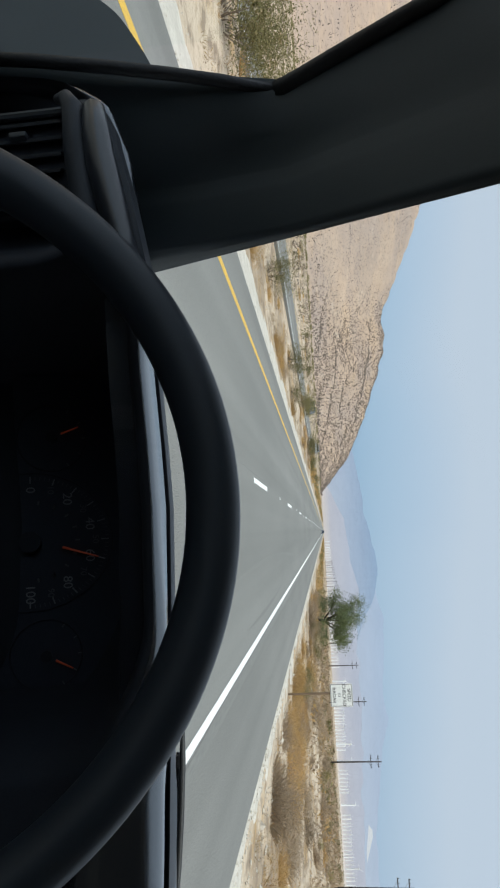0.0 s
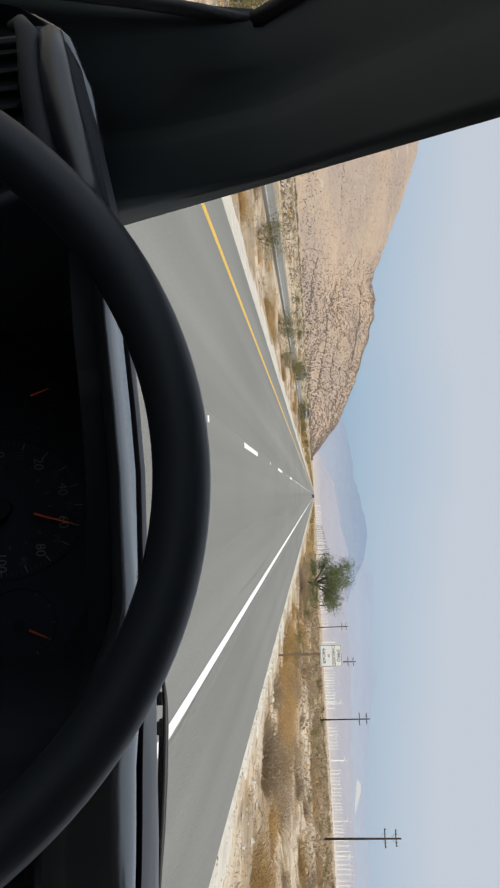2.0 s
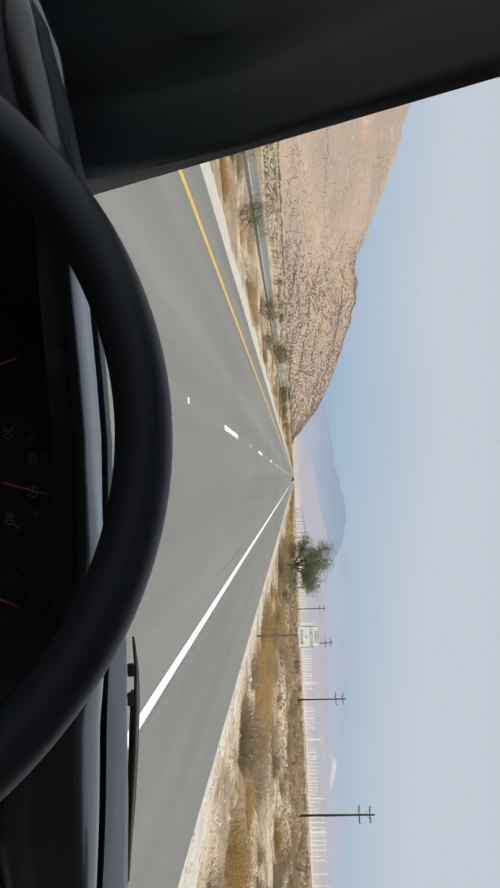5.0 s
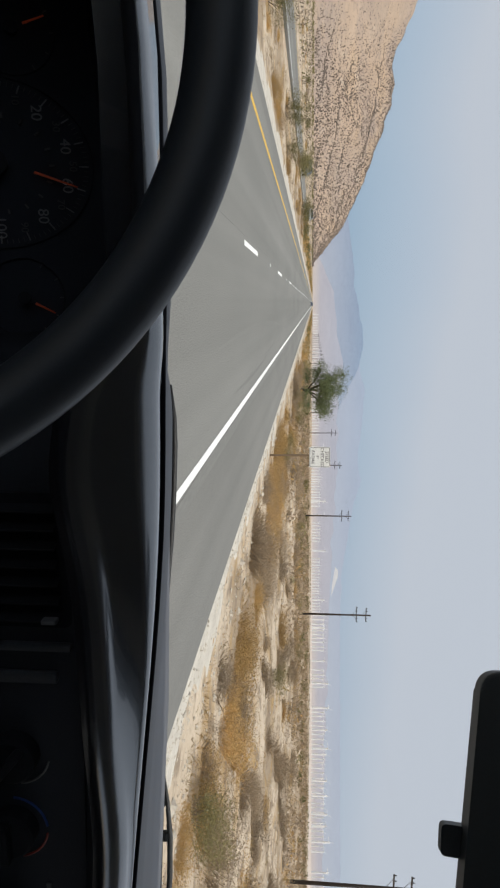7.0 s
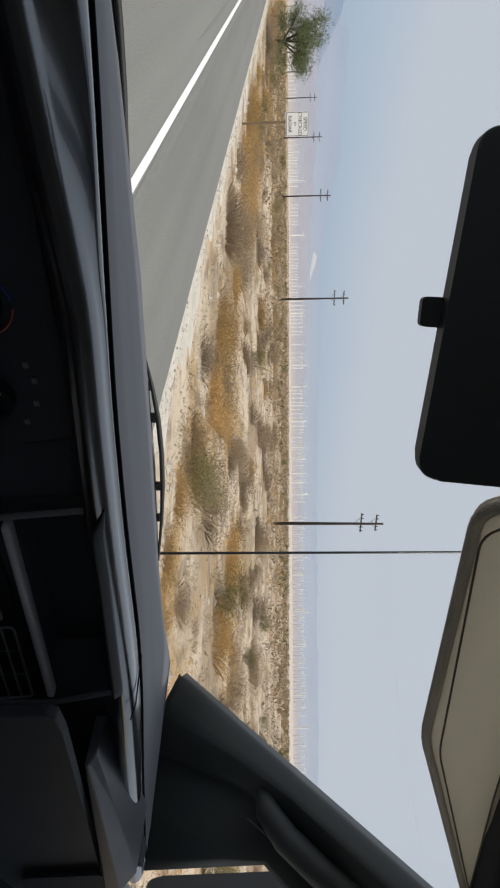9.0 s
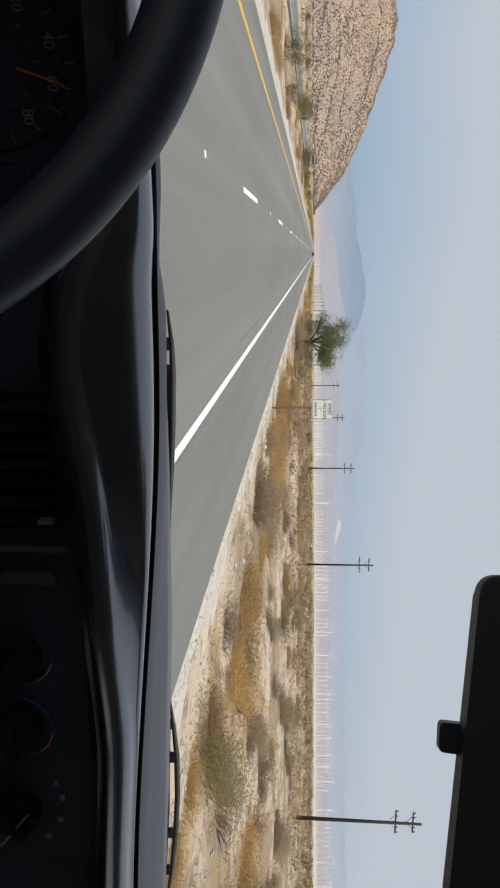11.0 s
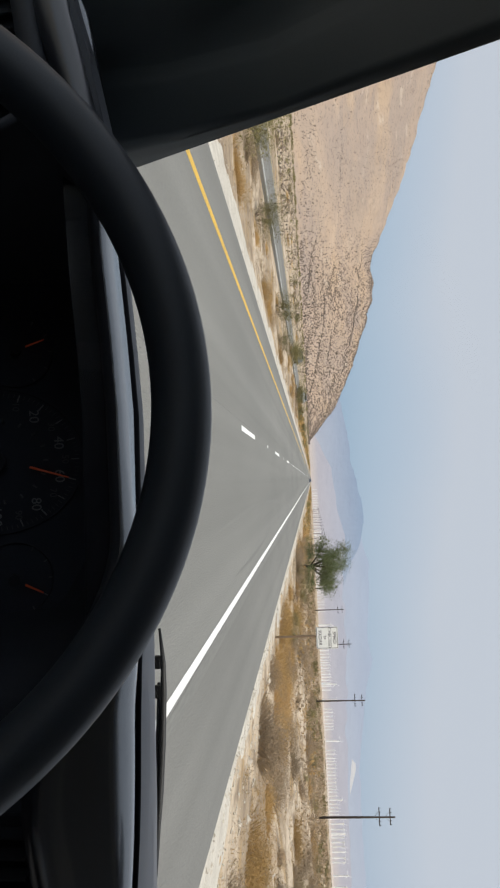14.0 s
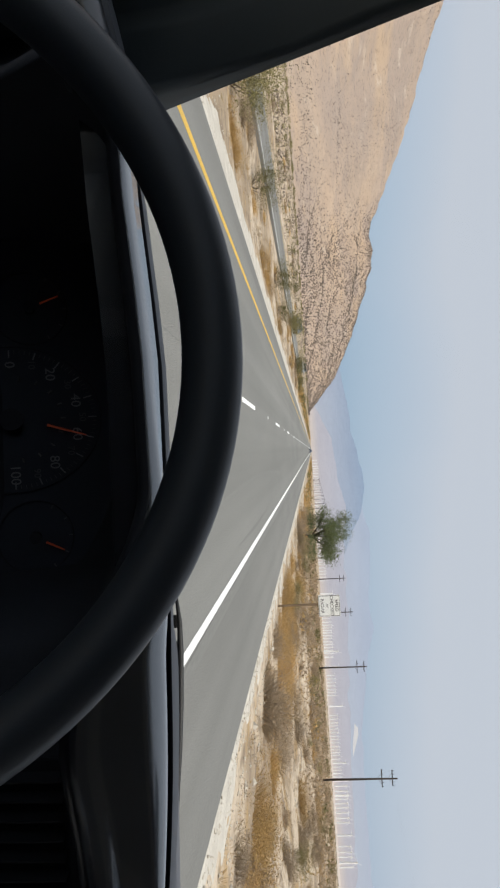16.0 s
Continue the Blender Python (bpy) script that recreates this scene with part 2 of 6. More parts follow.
M["asphalt"] = material("weathered_asphalt", (0.226, 0.222, 0.206), (0.178, 0.176, 0.165), scale=0.35, fine=45, rough=0.9, bump=0.5, stretch=(1, 0.22, 1), spec=0.25)
M["shoulder"] = material("shoulder_asphalt", (0.222, 0.217, 0.201), (0.176, 0.173, 0.162), scale=0.35, fine=45, rough=0.9, bump=0.6, stretch=(1, 0.35, 1), spec=0.25)
for a_key in ("asphalt", "shoulder"):
    a_n, a_l = M[a_key].node_tree.nodes, M[a_key].node_tree.links
    a_b = a_n["Principled BSDF"]
    a_src = a_b.inputs["Base Color"].links[0].from_socket
    a_m = a_n.new("ShaderNodeMapping")
    a_m.inputs["Scale"].default_value = (1, 0.006, 1)
    a_t = a_n.new("ShaderNodeTexNoise")
    a_t.inputs["Scale"].default_value = 0.9
    a_t.inputs["Detail"].default_value = 4
    a_r = a_n.new("ShaderNodeMapRange")
    a_r.inputs["From Min"].default_value, a_r.inputs["From Max"].default_value = 0.3, 0.7
    a_r.inputs["To Min"].default_value, a_r.inputs["To Max"].default_value = 0.86, 1.12
    a_h = a_n.new("ShaderNodeHueSaturation")
    a_l.new(a_n["Texture Coordinate"].outputs["Object"], a_m.inputs["Vector"])
    a_l.new(a_m.outputs[0], a_t.inputs["Vector"])
    a_l.new(a_t.outputs["Fac"], a_r.inputs["Value"])
    a_l.new(a_r.outputs[0], a_h.inputs["Value"])
    a_l.new(a_src, a_h.inputs["Color"])
    a_l.new(a_h.outputs["Color"], a_b.inputs["Base Color"])
M["crack"] = material("tar_seal", (0.13, 0.13, 0.122), (0.19, 0.187, 0.175), scale=1.5, fine=12, rough=0.8, bump=0)
M["dark_asphalt"] = material("darkened_asphalt", (0.225, 0.222, 0.205), (0.165, 0.163, 0.153), scale=0.6, fine=25, rough=0.85, bump=0.3, stretch=(1, 0.15, 1), spec=0.25)
M["white_line"] = material("white_road_paint", (0.86, 0.86, 0.83), (0.6, 0.6, 0.57), scale=1.2, fine=26, rough=0.7, bump=0.1, lo=0.2, hi=0.5)
M["yellow_line"] = material("yellow_road_paint", (0.72, 0.45, 0.06), (0.55, 0.35, 0.07), scale=1.2, fine=26, rough=0.7, bump=0.1)
M["gravel"] = material("pale_gravel", (0.64, 0.60, 0.53), (0.44, 0.40, 0.345), scale=1.6, fine=22, rough=1.0, bump=0.9, spec=0.2)
M["bank"] = material("pale_railway_bank", (0.60, 0.52, 0.46), (0.54, 0.46, 0.41), scale=0.05, fine=0.4, rough=1.0, bump=0, spec=0.1)
M["pebble"] = material("pebbles", (0.62, 0.56, 0.47), (0.40, 0.35, 0.29), scale=5, fine=40, rough=0.95, bump=0.3, spec=0.2)
M["wood"] = material("weathered_wood", (0.26, 0.18, 0.11), (0.16, 0.11, 0.07), scale=3, fine=40, rough=0.9, bump=0.5, stretch=(6, 6, 0.5))
M["pole_wood"] = material("creosoted_wood", (0.055, 0.042, 0.034), (0.03, 0.024, 0.02), scale=2, fine=30, rough=0.9, bump=0.3, stretch=(4, 4, 0.4))
M["sign_white"] = material("sign_sheet", (0.84, 0.84, 0.82), (0.76, 0.76, 0.73), scale=4, fine=30, rough=0.5, bump=0)
M["sign_black"] = material("sign_print", (0.02, 0.02, 0.02), rough=0.5, bump=0)
M["turbine"] = material("turbine_paint", (0.93, 0.94, 0.95), (0.9, 0.91, 0.93), scale=0.3, fine=3, rough=0.5, bump=0)
M["bark"] = material("bark", (0.09, 0.07, 0.05), (0.045, 0.036, 0.028), scale=6, fine=40, rough=0.95, bump=0.6, stretch=(3, 3, 0.6))
M["twig"] = material("dry_twigs", (0.24, 0.19, 0.145), (0.16, 0.125, 0.095), scale=6, fine=40, rough=0.95, bump=0)
M["hill"] = material("dry_hillside", (0.445, 0.335, 0.25), (0.375, 0.292, 0.23), scale=0.02, fine=0.2, rough=1.0, bump=0, spec=0.1, lo=0.38, hi=0.6, stretch=(1, 0.25, 2.2))
hn, hl = M["hill"].node_tree.nodes, M["hill"].node_tree.links
h_last = hn["Principled BSDF"].inputs["Base Color"].links[0].from_socket
# grey scree, pale gullies and fine dark scrub over the tan slope
for h_s, h_c, h_lo, h_hi, h_k, h_st in ((0.010, (0.285, 0.235, 0.212), 0.43, 0.57, 0.55, (1, 0.22, 2.2)), (0.013, (0.52, 0.37, 0.235), 0.52, 0.62, 0.45, (0.7, 0.2, 2.6)), (0.05, (0.55, 0.46, 0.37), 0.60, 0.68, 0.5, (1, 0.2, 1.6)), (0.42, (0.15, 0.12, 0.10), 0.56, 0.63, 0.5, (1, 0.3, 1.5))):
    h_m = hn.new("ShaderNodeMapping")
    h_m.inputs["Scale"].default_value = h_st
    h_t = hn.new("ShaderNodeTexNoise")
    h_t.inputs["Scale"].default_value = h_s
    h_t.inputs["Detail"].default_value = 7
    h_t.inputs["Roughness"].default_value = 0.62
    h_r = hn.new("ShaderNodeMapRange")
    h_r.inputs["From Min"].default_value = h_lo
    h_r.inputs["From Max"].default_value = h_hi
    h_r.inputs["To Max"].default_value = h_k
    h_x = hn.new("ShaderNodeMix")
    h_x.data_type = "RGBA"
    h_x.inputs["B"].default_value = rgba(h_c)
    hl.new(hn["Texture Coordinate"].outputs["Object"], h_m.inputs["Vector"])
    hl.new(h_m.outputs[0], h_t.inputs["Vector"])
    hl.new(h_t.outputs["Fac"], h_r.inputs["Value"])
    hl.new(h_r.outputs[0], h_x.inputs["Factor"])
    hl.new(h_last, h_x.inputs["A"])
    h_last = h_x.outputs["Result"]
hl.new(h_last, hn["Principled BSDF"].inputs["Base Color"])
M["rock"] = material("dark_boulders", (0.19, 0.155, 0.132), (0.125, 0.102, 0.088), scale=0.1, fine=1.0, rough=1.0, bump=0, spec=0.1)
def painted_haze_layers(name, stops, scale, blotch):
    """Far ground with haze painted into its glow: colour by height, with soft blotches of land and scree."""
    m = glowing_haze_material(name, (1, 1, 1), (1 - blotch, 1 - blotch, 1 - 0.8 * blotch), scale, 1.0)
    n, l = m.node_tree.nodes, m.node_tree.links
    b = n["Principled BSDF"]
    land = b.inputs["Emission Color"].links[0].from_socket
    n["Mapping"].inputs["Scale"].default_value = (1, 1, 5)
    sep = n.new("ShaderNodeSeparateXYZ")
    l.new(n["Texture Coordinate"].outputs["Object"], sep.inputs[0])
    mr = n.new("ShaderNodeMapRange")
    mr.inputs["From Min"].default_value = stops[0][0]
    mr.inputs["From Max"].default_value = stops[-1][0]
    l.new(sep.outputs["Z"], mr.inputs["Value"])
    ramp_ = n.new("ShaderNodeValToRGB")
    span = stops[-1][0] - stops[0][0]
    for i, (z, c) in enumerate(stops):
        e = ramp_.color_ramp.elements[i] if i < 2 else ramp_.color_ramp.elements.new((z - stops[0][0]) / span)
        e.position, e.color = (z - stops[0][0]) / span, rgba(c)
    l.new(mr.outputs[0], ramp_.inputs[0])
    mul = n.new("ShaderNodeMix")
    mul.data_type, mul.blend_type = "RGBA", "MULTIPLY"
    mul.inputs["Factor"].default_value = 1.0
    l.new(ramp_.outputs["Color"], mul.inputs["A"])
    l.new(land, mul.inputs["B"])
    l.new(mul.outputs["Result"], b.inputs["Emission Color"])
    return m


# haze tones are painted straight into the glow of these far surfaces
M["far_blue"] = painted_haze_layers("far_range_haze_glow", ((0, (0.50, 0.52, 0.59)), (130, (0.405, 0.455, 0.565)), (280, (0.305, 0.39, 0.53))), 0.0030, 0.10)
M["far_pale"] = painted_haze_layers("farther_range_haze_glow", ((0, (0.53, 0.56, 0.63)), (200, (0.455, 0.50, 0.61)), (340, (0.425, 0.495, 0.625))), 0.0025, 0.07)
M["far_fan"] = painted_haze_layers("alluvial_fan_haze_glow", ((0, (0.67, 0.575, 0.53)), (16, (0.63, 0.56, 0.545)), (38, (0.535, 0.505, 0.55)), (130, (0.485, 0.49, 0.57))), 0.004, 0.10)
M["far_white"] = glowing_haze_material("white_quarry_haze_glow", (0.70, 0.68, 0.68), (0.66, 0.645, 0.66), 0.002, 1.0)

L_GREEN = leaf_material("creosote_leaves", (0.15, 0.145, 0.06), (0.27, 0.23, 0.105))
L_TREE = leaf_material("tree_leaves", (0.105, 0.135, 0.058), (0.185, 0.205, 0.105))
L_OCHRE = leaf_material("dry_brush", (0.57, 0.355, 0.145), (0.41, 0.28, 0.11))
L_BROWN = leaf_material("brown_scrub", (0.40, 0.305, 0.205), (0.27, 0.205, 0.135))
L_GREY = leaf_material("grey_twigs", (0.28, 0.225, 0.18), (0.17, 0.135, 0.107))
L_STRAW = leaf_material("straw_grass", (0.52, 0.41, 0.24), (0.40, 0.29, 0.14))


def ground_material():
    """Desert floor: pale sand, ochre dry grass and grey-brown crust in patches drawn out along the road."""
    m = material("desert_floor", (0.60, 0.50, 0.385), (0.455, 0.365, 0.27), scale=0.5, fine=9, rough=1.0, bump=0.6, spec=0.15, stretch=(1.3, 0.7, 1))
    n, l = m.node_tree.nodes, m.node_tree.links
    b = n["Principled BSDF"]
    base = b.inputs["Base Color"].links[0].from_socket
    co = n["Texture Coordinate"]
    for scale, colour, lo, hi, amount in ((0.16, (0.27, 0.20, 0.13), 0.49, 0.56, 0.75), (0.45, (0.40, 0.26, 0.11), 0.53, 0.62, 0.7), (1.3, (0.215, 0.165, 0.12), 0.53, 0.60, 0.75), (3.2, (0.27, 0.21, 0.155), 0.57, 0.67, 0.6), (14.0, (0.30, 0.24, 0.18), 0.56, 0.66, 0.55)):
        t = n.new("ShaderNodeTexNoise")
        t.inputs["Scale"].default_value = scale
        t.inputs["Detail"].default_value = 6
        t.inputs["Roughness"].default_value = 0.6
        l.new(co.outputs["Object"], t.inputs["Vector"])
        r = n.new("ShaderNodeMapRange")
        r.inputs["From Min"].default_value = lo
        r.inputs["From Max"].default_value = hi
        r.inputs["To Max"].default_value = amount
        l.new(t.outputs["Fac"], r.inputs["Value"])
        x = n.new("ShaderNodeMix")
        x.data_type = "RGBA"
        x.inputs["B"].default_value = rgba(colour)
        l.new(r.outputs[0], x.inputs["Factor"])
        l.new(base, x.inputs["A"])
        base = x.outputs["Result"]
    l.new(base, b.inputs["Base Color"])
    return m


M["ground"] = ground_material()


# ---- building helpers ----
def mesh_of(name, verts, faces, mat, smooth=False):
    me = bpy.data.meshes.new(name)
    me.from_pydata(verts, [], faces)
    if smooth:
        me.polygons.foreach_set("use_smooth", [True] * len(me.polygons))
    me.materials.append(mat)
    return me


def as_mesh(name, bm, mat, smooth=False):
    me = bpy.data.meshes.new(name)
    bmesh.ops.recalc_face_normals(bm, faces=bm.faces)
    bm.to_mesh(me)
    bm.free()
    if smooth:
        me.polygons.foreach_set("use_smooth", [True] * len(me.polygons))
    me.materials.append(mat)
    return me


def part(name, bm, mat, parent, label="", smooth=False):
    """One mesh under a thing or a part. Things built in place have their Empty's shift undone."""
    ob = new(name, as_mesh(name, bm, mat, smooth))
    ob.parent = parent
    if parent.type == "EMPTY":
        ob.matrix_parent_inverse = Matrix.Translation(-parent.location)
    return tagged(ob, label)


def empty(name, at=(0, 0, 0)):
    ob = new(name)
    ob.empty_display_size = 0.2
    ob.location = at
    return ob


def add_box(bm, centre, size, rot=(0, 0, 0), bevel=0.0, segs=2):
    r = bmesh.ops.create_cube(bm, size=1)
    vs = r["verts"]
    m = pose(*centre, *rot) @ Matrix.Diagonal((*size, 1))
    bmesh.ops.transform(bm, matrix=m, verts=vs)
    if bevel:
        es = list({e for v in vs for e in v.link_edges})
        bmesh.ops.bevel(bm, geom=es, offset=bevel, segments=segs, affect="EDGES", profile=0.6)
    return bm


def box(centre, size, rot=(0, 0, 0), bevel=0.0, segs=2):
    return add_box(bmesh.new(), centre, size, rot, bevel, segs)


def add_tube(bm, pts, radii, sides=10, cap=True):
    """A round bar along points, with a radius for each."""
    pts = [Vector(p) for p in pts]
    if not isinstance(radii, (list, tuple)):
        radii = [radii] * len(pts)
    rings = []
    ref = None
    for i, p in enumerate(pts):
        d = (pts[min(i + 1, len(pts) - 1)] - pts[max(i - 1, 0)]).normalized()
        if ref is None:
            ref = d.orthogonal().normalized()
        ref = (ref - d * ref.dot(d)).normalized()
        side = d.cross(ref)
        rings.append([bm.verts.new(p + radii[i] * (math.cos(a) * ref + math.sin(a) * side)) for a in [2 * math.pi * k / sides for k in range(sides)]])
    for a, b in zip(rings, rings[1:]):
        for k in range(sides):
            bm.faces.new((a[k], a[(k + 1) % sides], b[(k + 1) % sides], b[k]))
    if cap:
        bm.faces.new(rings[0])
        bm.faces.new(rings[-1])
    return bm


def tube(pts, radii, sides=10):
    return add_tube(bmesh.new(), pts, radii, sides)


def add_slab(bm, outline, thick):
    """A flat outline in space given a thickness on its far side."""
    a = [Vector(p) for p in outline]
    nrm = Vector()
    for i in range(len(a)):
        nrm += a[i].cross(a[(i + 1) % len(a)])
    nrm.normalize()
    f = [bm.verts.new(p) for p in a]
    k = [bm.verts.new(p + nrm * thick) for p in a]
    bm.faces.new(f)
    bm.faces.new(list(reversed(k)))
    for i in range(len(a)):
        j = (i + 1) % len(a)
        bm.faces.new((f[i], f[j], k[j], k[i]))
    return bm


def slab(outline, thick, bevel=0.0):
    bm = add_slab(bmesh.new(), outline, thick)
    if bevel:
        bmesh.ops.bevel(bm, geom=list(bm.edges), offset=bevel, segments=3, affect="EDGES", profile=0.6)
    return bm


def loft(sections, closed=False, caps=False):
    """A skin over rows of points."""
    bm = bmesh.new()
    rows = [[bm.verts.new(p) for p in s] for s in sections]
    for a, b in zip(rows, rows[1:]):
        n = len(a)
        for k in range(n if closed else n - 1):
            bm.faces.new((a[k], a[(k + 1) % n], b[(k + 1) % n], b[k]))
    if caps:
        bm.faces.new(rows[0])
        bm.faces.new(rows[-1])
    return bm


def ring(c, r, tubular, axis, sides=64, minor=14):
    """A torus round c with the given axis."""
    axis = Vector(axis).normalized()
    e1 = Vector((0, 0, 1)).cross(axis).normalized()
    e2 = axis.cross(e1)
    secs = []
    for i in range(sides):
        a = 2 * math.pi * i / sides
        d = math.cos(a) * e1 + math.sin(a) * e2
        secs.append([Vector(c) + d * (r + tubular * math.cos(b)) + axis * tubular * math.sin(b) for b in [2 * math.pi * k / minor for k in range(minor)]])
    return loft(secs + [secs[0]], closed=True)


def disc(c, r, thick, axis, sides=28, bevel=0.0):
    c, axis = Vector(c), Vector(axis).normalized()
    return tube([c, c + axis * (thick - bevel), c + axis * thick] if bevel else [c, c + axis * thick], [r, r, r - bevel] if bevel else r, sides)


def words(name, text, size, m, mat, parent, depth=0.0005):
    """Lettering as a mesh of its own."""
    cu = bpy.data.curves.new(name, "FONT")
    cu.body, cu.size, cu.align_x, cu.align_y, cu.extrude = text, size, "CENTER", "CENTER", depth
    tmp = bpy.data.objects.new(name, cu)
    scene.collection.objects.link(tmp)
    me = bpy.data.meshes.new_from_object(tmp.evaluated_get(bpy.context.evaluated_depsgraph_get()))
    bpy.data.objects.remove(tmp)
    wb = bmesh.new()
    wb.from_mesh(me)
    bmesh.ops.remove_doubles(wb, verts=wb.verts, dist=1e-6)
    wb.to_mesh(me)
    wb.free()
    me.transform(m)
    me.materials.clear()
    me.materials.append(mat)
    ob = new(name, me)
    ob.parent = parent
    if parent.type == "EMPTY":
        ob.matrix_parent_inverse = Matrix.Translation(-parent.location)
    return ob


def bump_noise(x, y, s, seed=0.0):
    return noise.noise(Vector((x / s, y / s, seed)))


# ---- ground, road ----
ROAD_L, ROAD_R = -6.3, 4.66   # paved edges
LINE_R, LINE_Y, DASH_X = 2.18, -4.95, -1.32


def ground_z(x, y):
    """Height of the desert: level by the road, uneven beyond the gravel, a little lower to the right."""
    if ROAD_L - 0.3 < x < ROAD_R + 0.3:
        return -0.10
    off = (x - ROAD_R) if x > 0 else (ROAD_L - x)
    near = min(1.0, max(0.0, (off - 1.2) / 3))
    z = -0.05 - 0.12 * min(1, off / 1.5)
    z += near * (0.22 * bump_noise(x, y, 3.5) + 0.13 * bump_noise(x, y, 1.3, 3.0) + 0.45 * bump_noise(x, y, 22, 7.0))
    if x > 0:
        z -= 0.5 * min(1, max(0, off - 6) / 40)
    if -27 < x < -14.5:
        k = min(1, (x + 27) / 2.5, (-14.5 - x) / 2.0)
        z = z * (1 - k) - 0.34 * k
    d = math.hypot(x, y)
    if d > 250:
        z *= max(0.15, 1 - (d - 250) / 300)
    return z


def graded(edges):
    out = []
    for a, b, step in edges:
        n = max(1, round((b - a) / step))
        out += [a + (b - a) * i / n for i in range(n)]
    return out + [edges[-1][1]]


gx = graded([(-4200, -600, 300), (-600, -120, 40), (-120, -40, 5), (-40, -28, 1.5), (-28, -7, 0.6), (-7, 4.4, 2.85), (4.4, 26, 0.42), (26, 70, 1.6), (70, 200, 10), (200, 700, 45), (700, 4200, 350)])
gy = graded([(-4200, -300, 300), (-300, -20, 20), (-20, 45, 0.55), (45, 110, 1.1), (110, 240, 4), (240, 700, 20), (700, 4300, 150)])
gv = [(x, y, ground_z(x, y)) for y in gy for x in gx]
nx = len(gx)
gf = [(j * nx + i, j * nx + i + 1, (j + 1) * nx + i + 1, (j + 1) * nx + i) for j in range(len(gy) - 1) for i in range(nx - 1)]
ground = new("ground", mesh_of("ground", gv, gf, M["ground"], smooth=True))
tagged(ground, "pale sandy desert floor with dry ochre and grey patches", "ground", kind="structure")

road = new("road", as_mesh("road", box(((-5.75 + 2.5) / 2, 900, -0.06), (8.25, 2000, 0.12)), M["asphalt"]))
tagged(road, "worn grey asphalt highway lanes with straight markings", "road", kind="structure")
sh_r = new("road_shoulder", as_mesh("road_shoulder", box(((2.5 + ROAD_R) / 2, 900, -0.065), (ROAD_R - 2.5, 2000, 0.122)), M["shoulder"]))
tagged(sh_r, "wide grey asphalt shoulder beside the white edge line", "road", kind="structure")
sh_l = new("road_shoulder", as_mesh("road_shoulder", box(((ROAD_L - 5.75) / 2, 900, -0.065), (-5.75 - ROAD_L, 2000, 0.122)), M["shoulder"]))
tagged(sh_l, "narrow grey asphalt shoulder beside the yellow line", "road", kind="structure")


def strip(name, x, w, y0, y1, mat, parent, z=0.004, wobble=0.0):
    """A painted stripe that lies on the road."""
    n = max(1, int((y1 - y0) / 6)) if y1 - y0 < 200 else 160
    ys = [y0 + (y1 - y0) * (i / n) ** (1 if n < 100 else 1.8) for i in range(n + 1)]
    secs = []
    for y in ys:
        dx = wobble * bump_noise(x, y, 5)
        secs.append([(x - w / 2 + dx, y, z - 0.0035), (x - w / 2 + dx, y, z), (x + w / 2 + dx, y, z), (x + w / 2 + dx, y, z - 0.0035)])
    return part(name, loft(secs), mat, parent)


strip("edge_line", LINE_R, 0.13, -40, 1700, M["white_line"], road)
# a narrow, wavering darker band just right of the white line
strip("dark_band", LINE_R + 0.17, 0.16, -40, 400, M["dark_asphalt"], road, z=0.0032, wobble=0.06)
strip("yellow_line", LINE_Y, 0.17, -40, 1700, M["yellow_line"], road)
DASH0 = 15.6
dash_me = None
for k in range(-2, 60):
    y0 = DASH0 + 14.63 * k
    if dash_me is None:
        dash = part("lane_dash", box((0, 0, 0.003), (0.12, 3.66, 0.004)), M["white_line"], road)
        dot = part("lane_marker", box((0, 0, 0.009), (0.1, 0.1, 0.018), bevel=0.006), M["white_line"], road)
        dash_me = (dash.data, dot.data)
        trio = (dash, dot)
    else:
        trio = []
        for nm, me in zip(("lane_dash", "lane_marker"), dash_me):
            o = new(nm, me)
            o.parent = road
            trio.append(o)
    trio[0].location = (DASH_X, y0 + 1.83, 0)
    trio[1].location = (DASH_X, y0 - 5.4, 0)
strip("joint_crack", DASH_X - 0.16, 0.014, 5, 120, M["crack"], road, z=0.002, wobble=0.12)
for cx, cy, ang, ln, w0, bend in ((0.75, 11.0, -2, 22.0, 0.05, 0.0022), (1.75, 13.0, 1.5, 16.0, 0.045, -0.003)):
    secs = []
    for i in range(15):
        u = ln * i / 14
        w = w0 * (1 + 0.4 * bump_noise(u, cx, 0.8)) * min(1, (i + 0.3) / 3, (14.3 - i) / 3)
        xx, yy = cx + math.tan(radians(ang)) * u + bend * u * u, cy + u
        secs.append([(xx - w, yy, 0.0005), (xx - w, yy, 0.0022), (xx + w, yy, 0.0022), (xx + w, yy, 0.0005)])
    part("skid_mark", loft(secs), M["dark_asphalt"], road, "faint dark skid mark")


